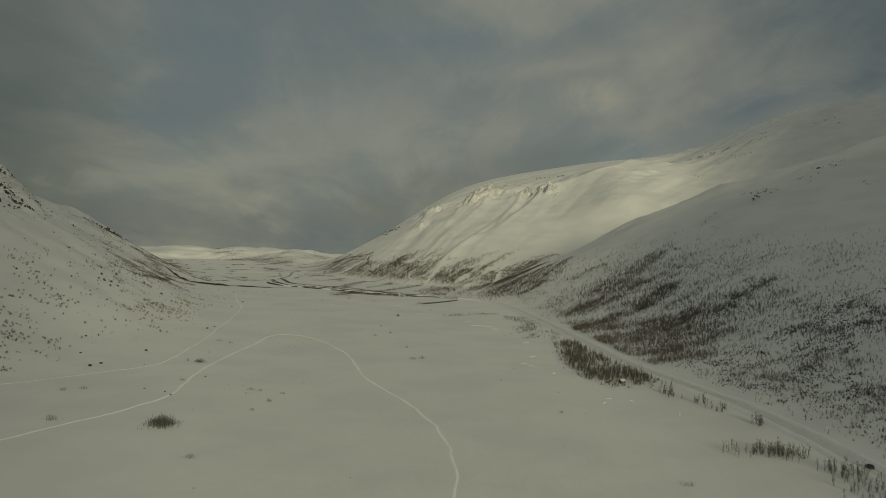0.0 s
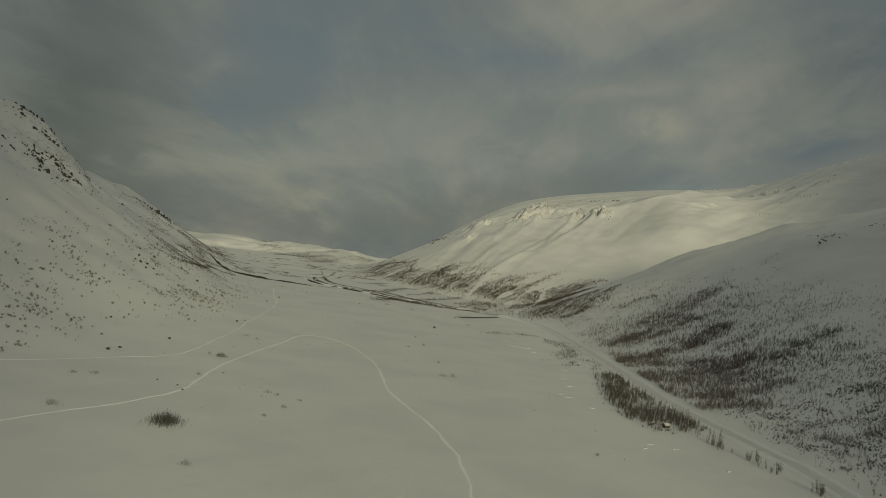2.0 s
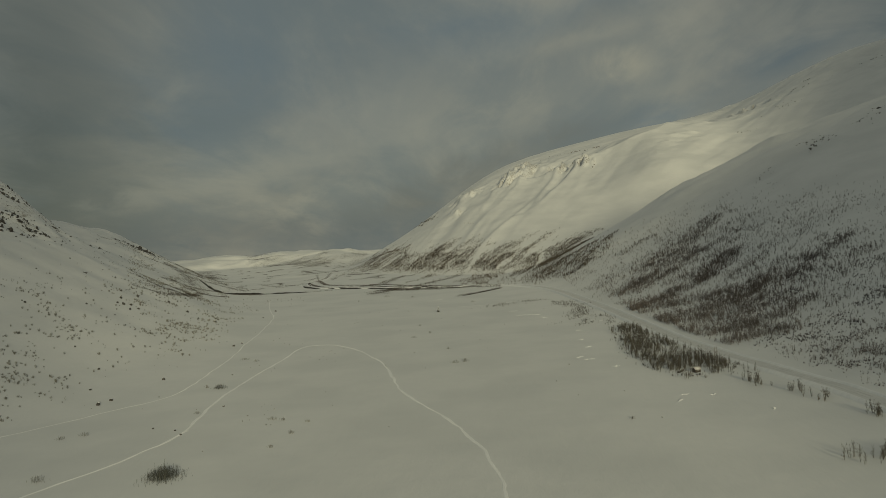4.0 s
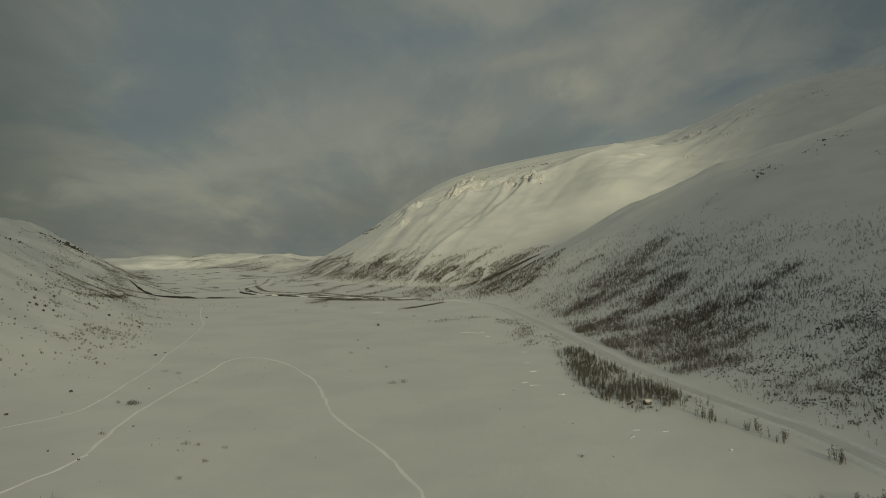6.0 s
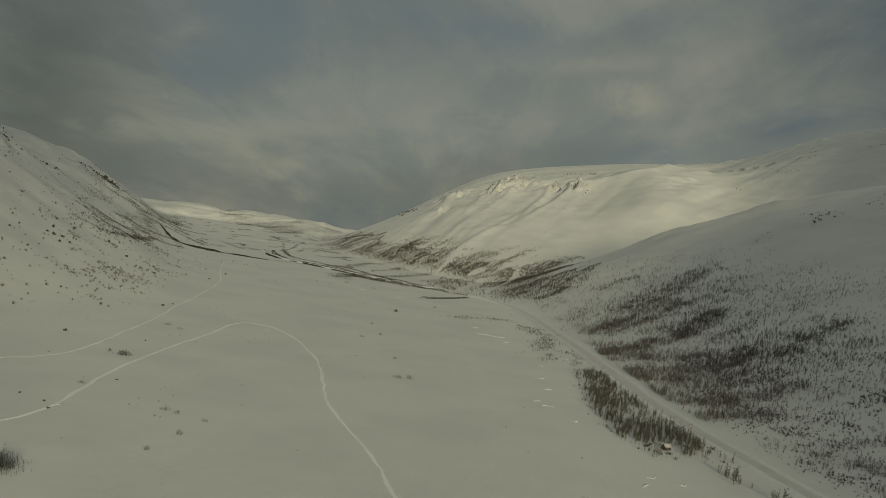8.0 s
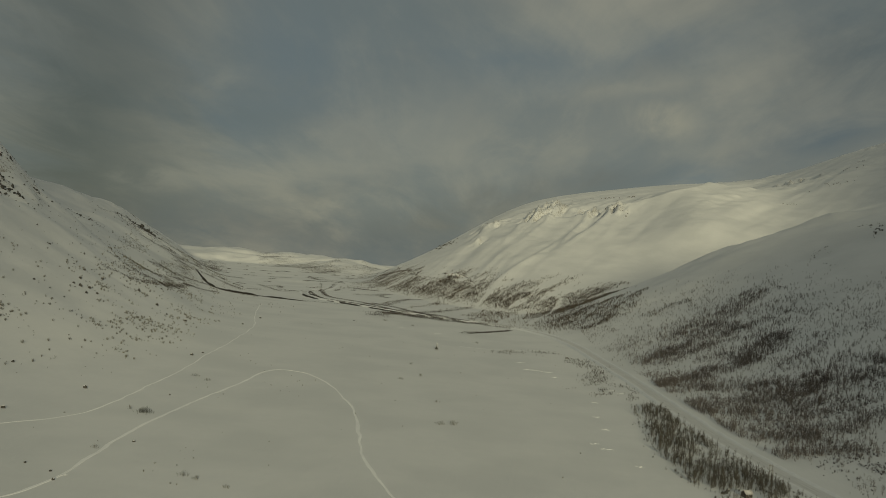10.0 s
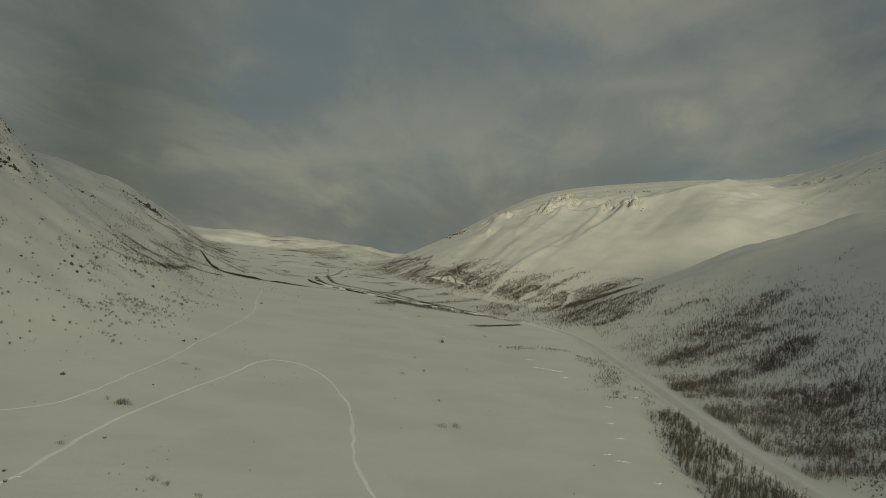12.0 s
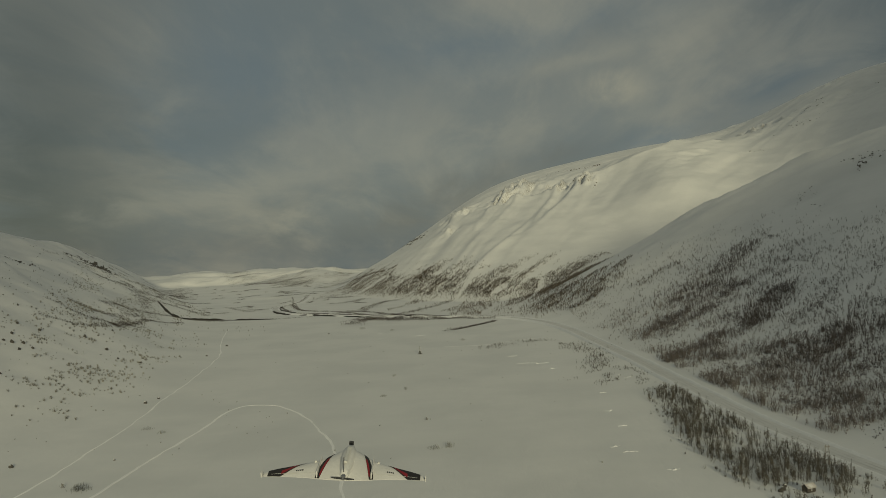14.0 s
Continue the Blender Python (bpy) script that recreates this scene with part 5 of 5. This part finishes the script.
# ---- model aeroplane: a white flying wing with black and red stripes ----
def flying_wing(m):
    p = thing("model_aeroplane", "white foam flying-wing model plane with black and red stripes", "model plane")

    # half outline of the wing: span station, leading edge, trailing edge, thickness, rise of the tip
    ST = ((0, .50, -.36, .150, .0), (.10, .47, -.36, .135, .0), (.20, .36, -.35, .105, .0), (.32, .20, -.345, .085, .004), (.46, .085, -.335, .066, .012), (.64, -.02, -.325, .05, .012), (.82, -.115, -.33, .036, .016), (.95, -.20, -.345, .022, .02), (1.0, -.27, -.352, .010, .02))

    def station(s):
        a = np.array(ST)
        return [float(np.interp(s, a[:, 0], a[:, i])) for i in range(1, 5)]

    def top_z(s, f):
        le, te, th, up_ = station(s)
        return up_ + th * (1.9 * math.sqrt(max(f, 0)) * (1 - f) + .06 * (1 - f) + .012)

    def skin(side, s0, s1, f0a, f0b, f1a, f1b, lift, ns=10, nf=10):
        """A patch of the upper skin between chord fractions at its two ends, lifted off the foam."""
        bm = bmesh.new()
        g = []
        for i in range(ns + 1):
            u = i / ns
            s = s0 + (s1 - s0) * u
            le, te, th, up_ = station(s)
            row = []
            for j in range(nf + 1):
                v = j / nf
                f = (f0a + (f1a - f0a) * u ** 1.3) * (1 - v) + (f0b + (f1b - f0b) * u) * v
                row.append(bm.verts.new((side * s, le + (te - le) * f, top_z(s, f) + lift)))
            g.append(row)
        for a, b in zip(g, g[1:]):
            for k in range(nf):
                bm.faces.new((a[k], a[k + 1], b[k + 1], b[k]))
        return bm

    def sheet(rows):
        bm = bmesh.new()
        g = [[bm.verts.new(p) for p in row] for row in rows]
        for a, b in zip(g, g[1:]):
            for k in range(len(a) - 1):
                bm.faces.new((a[k], a[k + 1], b[k + 1], b[k]))
        return bm

    def on_skin(side, s, f, lift):
        le, te, th, up_ = station(s)
        return (side * s, le + (te - le) * f, top_z(s, f) + lift)

    def swept(side, span, f0, f1, lift, n=16, m_=10):
        """A patch that runs along the span between two chord lines."""
        return sheet([[on_skin(side, span(i / n), f0(i / n) + (f1(i / n) - f0(i / n)) * j / m_, lift) for j in range(m_ + 1)] for i in range(n + 1)])

    def arc(side, s0, s1, v0, v1, lift, n=18, m_=5):
        """A curved band that runs along the chord between two span lines."""
        return sheet([[on_skin(side, s0(v) + (s1(v) - s0(v)) * j / m_, v, lift) for j in range(m_ + 1)] for v in [v0 + (v1 - v0) * i / n for i in range(n + 1)]])

    for side in (-1, 1):
        bm = bmesh.new()
        rings = []
        for s in np.linspace(.0, 1.0, 29):
            le, te, th, up_ = station(s)
            ring = []
            for j in range(13):
                f = (1 - math.cos(math.pi * j / 12)) / 2
                ring.append(bm.verts.new((side * s, le + (te - le) * f, top_z(s, f))))
            for j in range(11, 0, -1):
                f = (1 - math.cos(math.pi * j / 12)) / 2
                ring.append(bm.verts.new((side * s, le + (te - le) * f, up_ - th * .28 * math.sin(math.pi * f))))
            rings.append(ring)
        for a, b in zip(rings, rings[1:]):
            for k in range(len(a)):
                bm.faces.new((a[k], a[(k + 1) % len(a)], b[(k + 1) % len(a)], b[k]))
        bm.faces.new(rings[-1])
        w = part("wing_panel", bm_mesh("wing_panel", bm, FOAM, True), p, "white foam wing half")
        part("tip_stripe", bm_mesh("tip_stripe", swept(side, lambda u: .52 + .42 * u, lambda u: .03, lambda u: .10 + .90 * min(1, u / .62) ** 1.4, .003), BLACK), w, "black sweep on the wing tip")
        part("tip_patch", bm_mesh("tip_patch", swept(side, lambda u: .60 + .18 * u, lambda u: .12 + .40 * u, lambda u: .22 + .63 * u ** 1.1, .006), RED), w, "red sweep on the wing tip")
        part("root_stripe", bm_mesh("root_stripe", arc(side, lambda v: .17 + .14 * v ** .75, lambda v: .185 + .235 * v ** .6 * (1 - .25 * v), .03, .98, .003), BLACK), w, "black arc beside the body")
        part("root_patch", bm_mesh("root_patch", arc(side, lambda v: .165 + .15 * v ** .75, lambda v: .165 + .15 * v ** .75 + .030 * math.sin(math.pi * v), .3, .9, .006), RED), w, "red inner edge of the arc")
        part("hinge_line", bm_mesh("hinge_line", skin(side, .36, .90, .78, .80, .74, .77, .003), TAPE), w, "elevon hinge tape")
        for k in range(4):
            part("lettering", bm_mesh("lettering", skin(side, .52 + .024 * k, .536 + .024 * k, .58, .66, .585, .665, .004, 2, 2), PLASTIC), w)
        bm = bmesh.new()
        box(bm, side * .335 - .006, side * .335 + .006, -.34, .13, .02, .105, .004)
        part("fence", bm_mesh("fence", bm, FOAM), w, "thin white wing fence")
        bm = bmesh.new()
        box(bm, side * .40 - .014, side * .40 + .014, .02, .06, .05, .085, .006)
        part("servo_cover", bm_mesh("servo_cover", bm, TAPE), w)
        bm = bmesh.new()
        v = [bm.verts.new((side * 1.0 + dx * side, y_, z_)) for dx in (0, .012) for y_, z_ in ((-.24, .015), (-.36, .015), (-.38, .085), (-.31, .085))]
        bm.faces.new(v[:4]), bm.faces.new(v[4:])
        for i in range(4):
            bm.faces.new((v[i], v[(i + 1) % 4], v[4 + (i + 1) % 4], v[4 + i]))
        part("winglet", bm_mesh("winglet", bm, FOAM), p, "small upright tip fin")
    # body pod
    bm = bmesh.new()
    rings = []
    for yy, w, h in ((.54, .03, .03), (.50, .055, .075), (.36, .095, .10), (.15, .105, .118), (-.1, .085, .108), (-.28, .055, .082), (-.38, .038, .062)):
        ring = []
        for k in range(14):
            a = 2 * math.pi * k / 14
            ring.append(bm.verts.new((w * math.cos(a) * (abs(math.cos(a)) ** -.25 if abs(math.cos(a)) > .05 else 1), yy, .045 + h * (math.sin(a) if math.sin(a) > 0 else .5 * math.sin(a)))))
        rings.append(ring)
    for a, b in zip(rings, rings[1:]):
        for k in range(14):
            bm.faces.new((a[k], a[(k + 1) % 14], b[(k + 1) % 14], b[k]))
    bm.faces.new(rings[0]), bm.faces.new(rings[-1])
    pod = part("body", bm_mesh("body", bm, FOAM, True), p, "white foam body pod")
    bm = bmesh.new()
    box(bm, -.028, .028, -.2, .3, .155, .182, .012)
    part("hatch", bm_mesh("hatch", bm, TAPE), pod, "raised battery hatch")
    bm = bmesh.new()
    bmesh.ops.create_cone(bm, cap_ends=True, segments=16, radius1=.03, radius2=.028, depth=.07)
    o = part("motor", bm_mesh("motor", bm, METAL), p, "pusher motor")
    o.matrix_basis = Matrix.Translation((0, -.41, .07)) @ Matrix.Rotation(math.pi / 2, 4, "X")
    bm = bmesh.new()
    for s in (-1, 1):
        a = [bm.verts.new((s * x_, y_, z_)) for x_, y_, z_ in ((.012, -.006, -.006), (.07, -.01, -.009), (.14, -.003, -.004), (.14, .003, .003), (.07, .007, .008), (.012, .006, .006))]
        b = [bm.verts.new(v.co + Vector((0, .004, .002))) for v in a]
        bm.faces.new(a), bm.faces.new(b[::-1])
        for i in range(6):
            bm.faces.new((a[i], a[(i + 1) % 6], b[(i + 1) % 6], b[i]))
    o = part("propeller", bm_mesh("propeller", bm, PLASTIC), p, "dark two-blade pusher propeller")
    o.matrix_basis = Matrix.Translation((0, -.455, .07)) @ Matrix.Rotation(radians(4), 4, "Y")
    # action camera on the nose
    bm = bmesh.new()
    box(bm, -.03, .03, .50, .54, .105, .16, .006)
    o = part("camera_box", bm_mesh("camera_box", bm, PLASTIC), p, "small black action camera on the nose")
    bm = bmesh.new()
    box(bm, -.02, .02, .497, .5, .112, .15)
    part("screen", bm_mesh("screen", bm, GLASS), o, "dark back panel")
    bm = bmesh.new()
    box(bm, -.018, .018, .49, .535, .06, .108, .004)
    part("mount", bm_mesh("mount", bm, PLASTIC), p, "black camera mount")
    bm = bmesh.new()
    box(bm, -.004, .004, -.36, -.345, .10, .30)
    part("aerial", bm_mesh("aerial", bm, PLASTIC), p)
    p.matrix_world = m


flying_wing(pose(5.70, 185.98, 75.384, 7.1, 4.6, 1.9) @ Matrix.Scale(.98, 4))
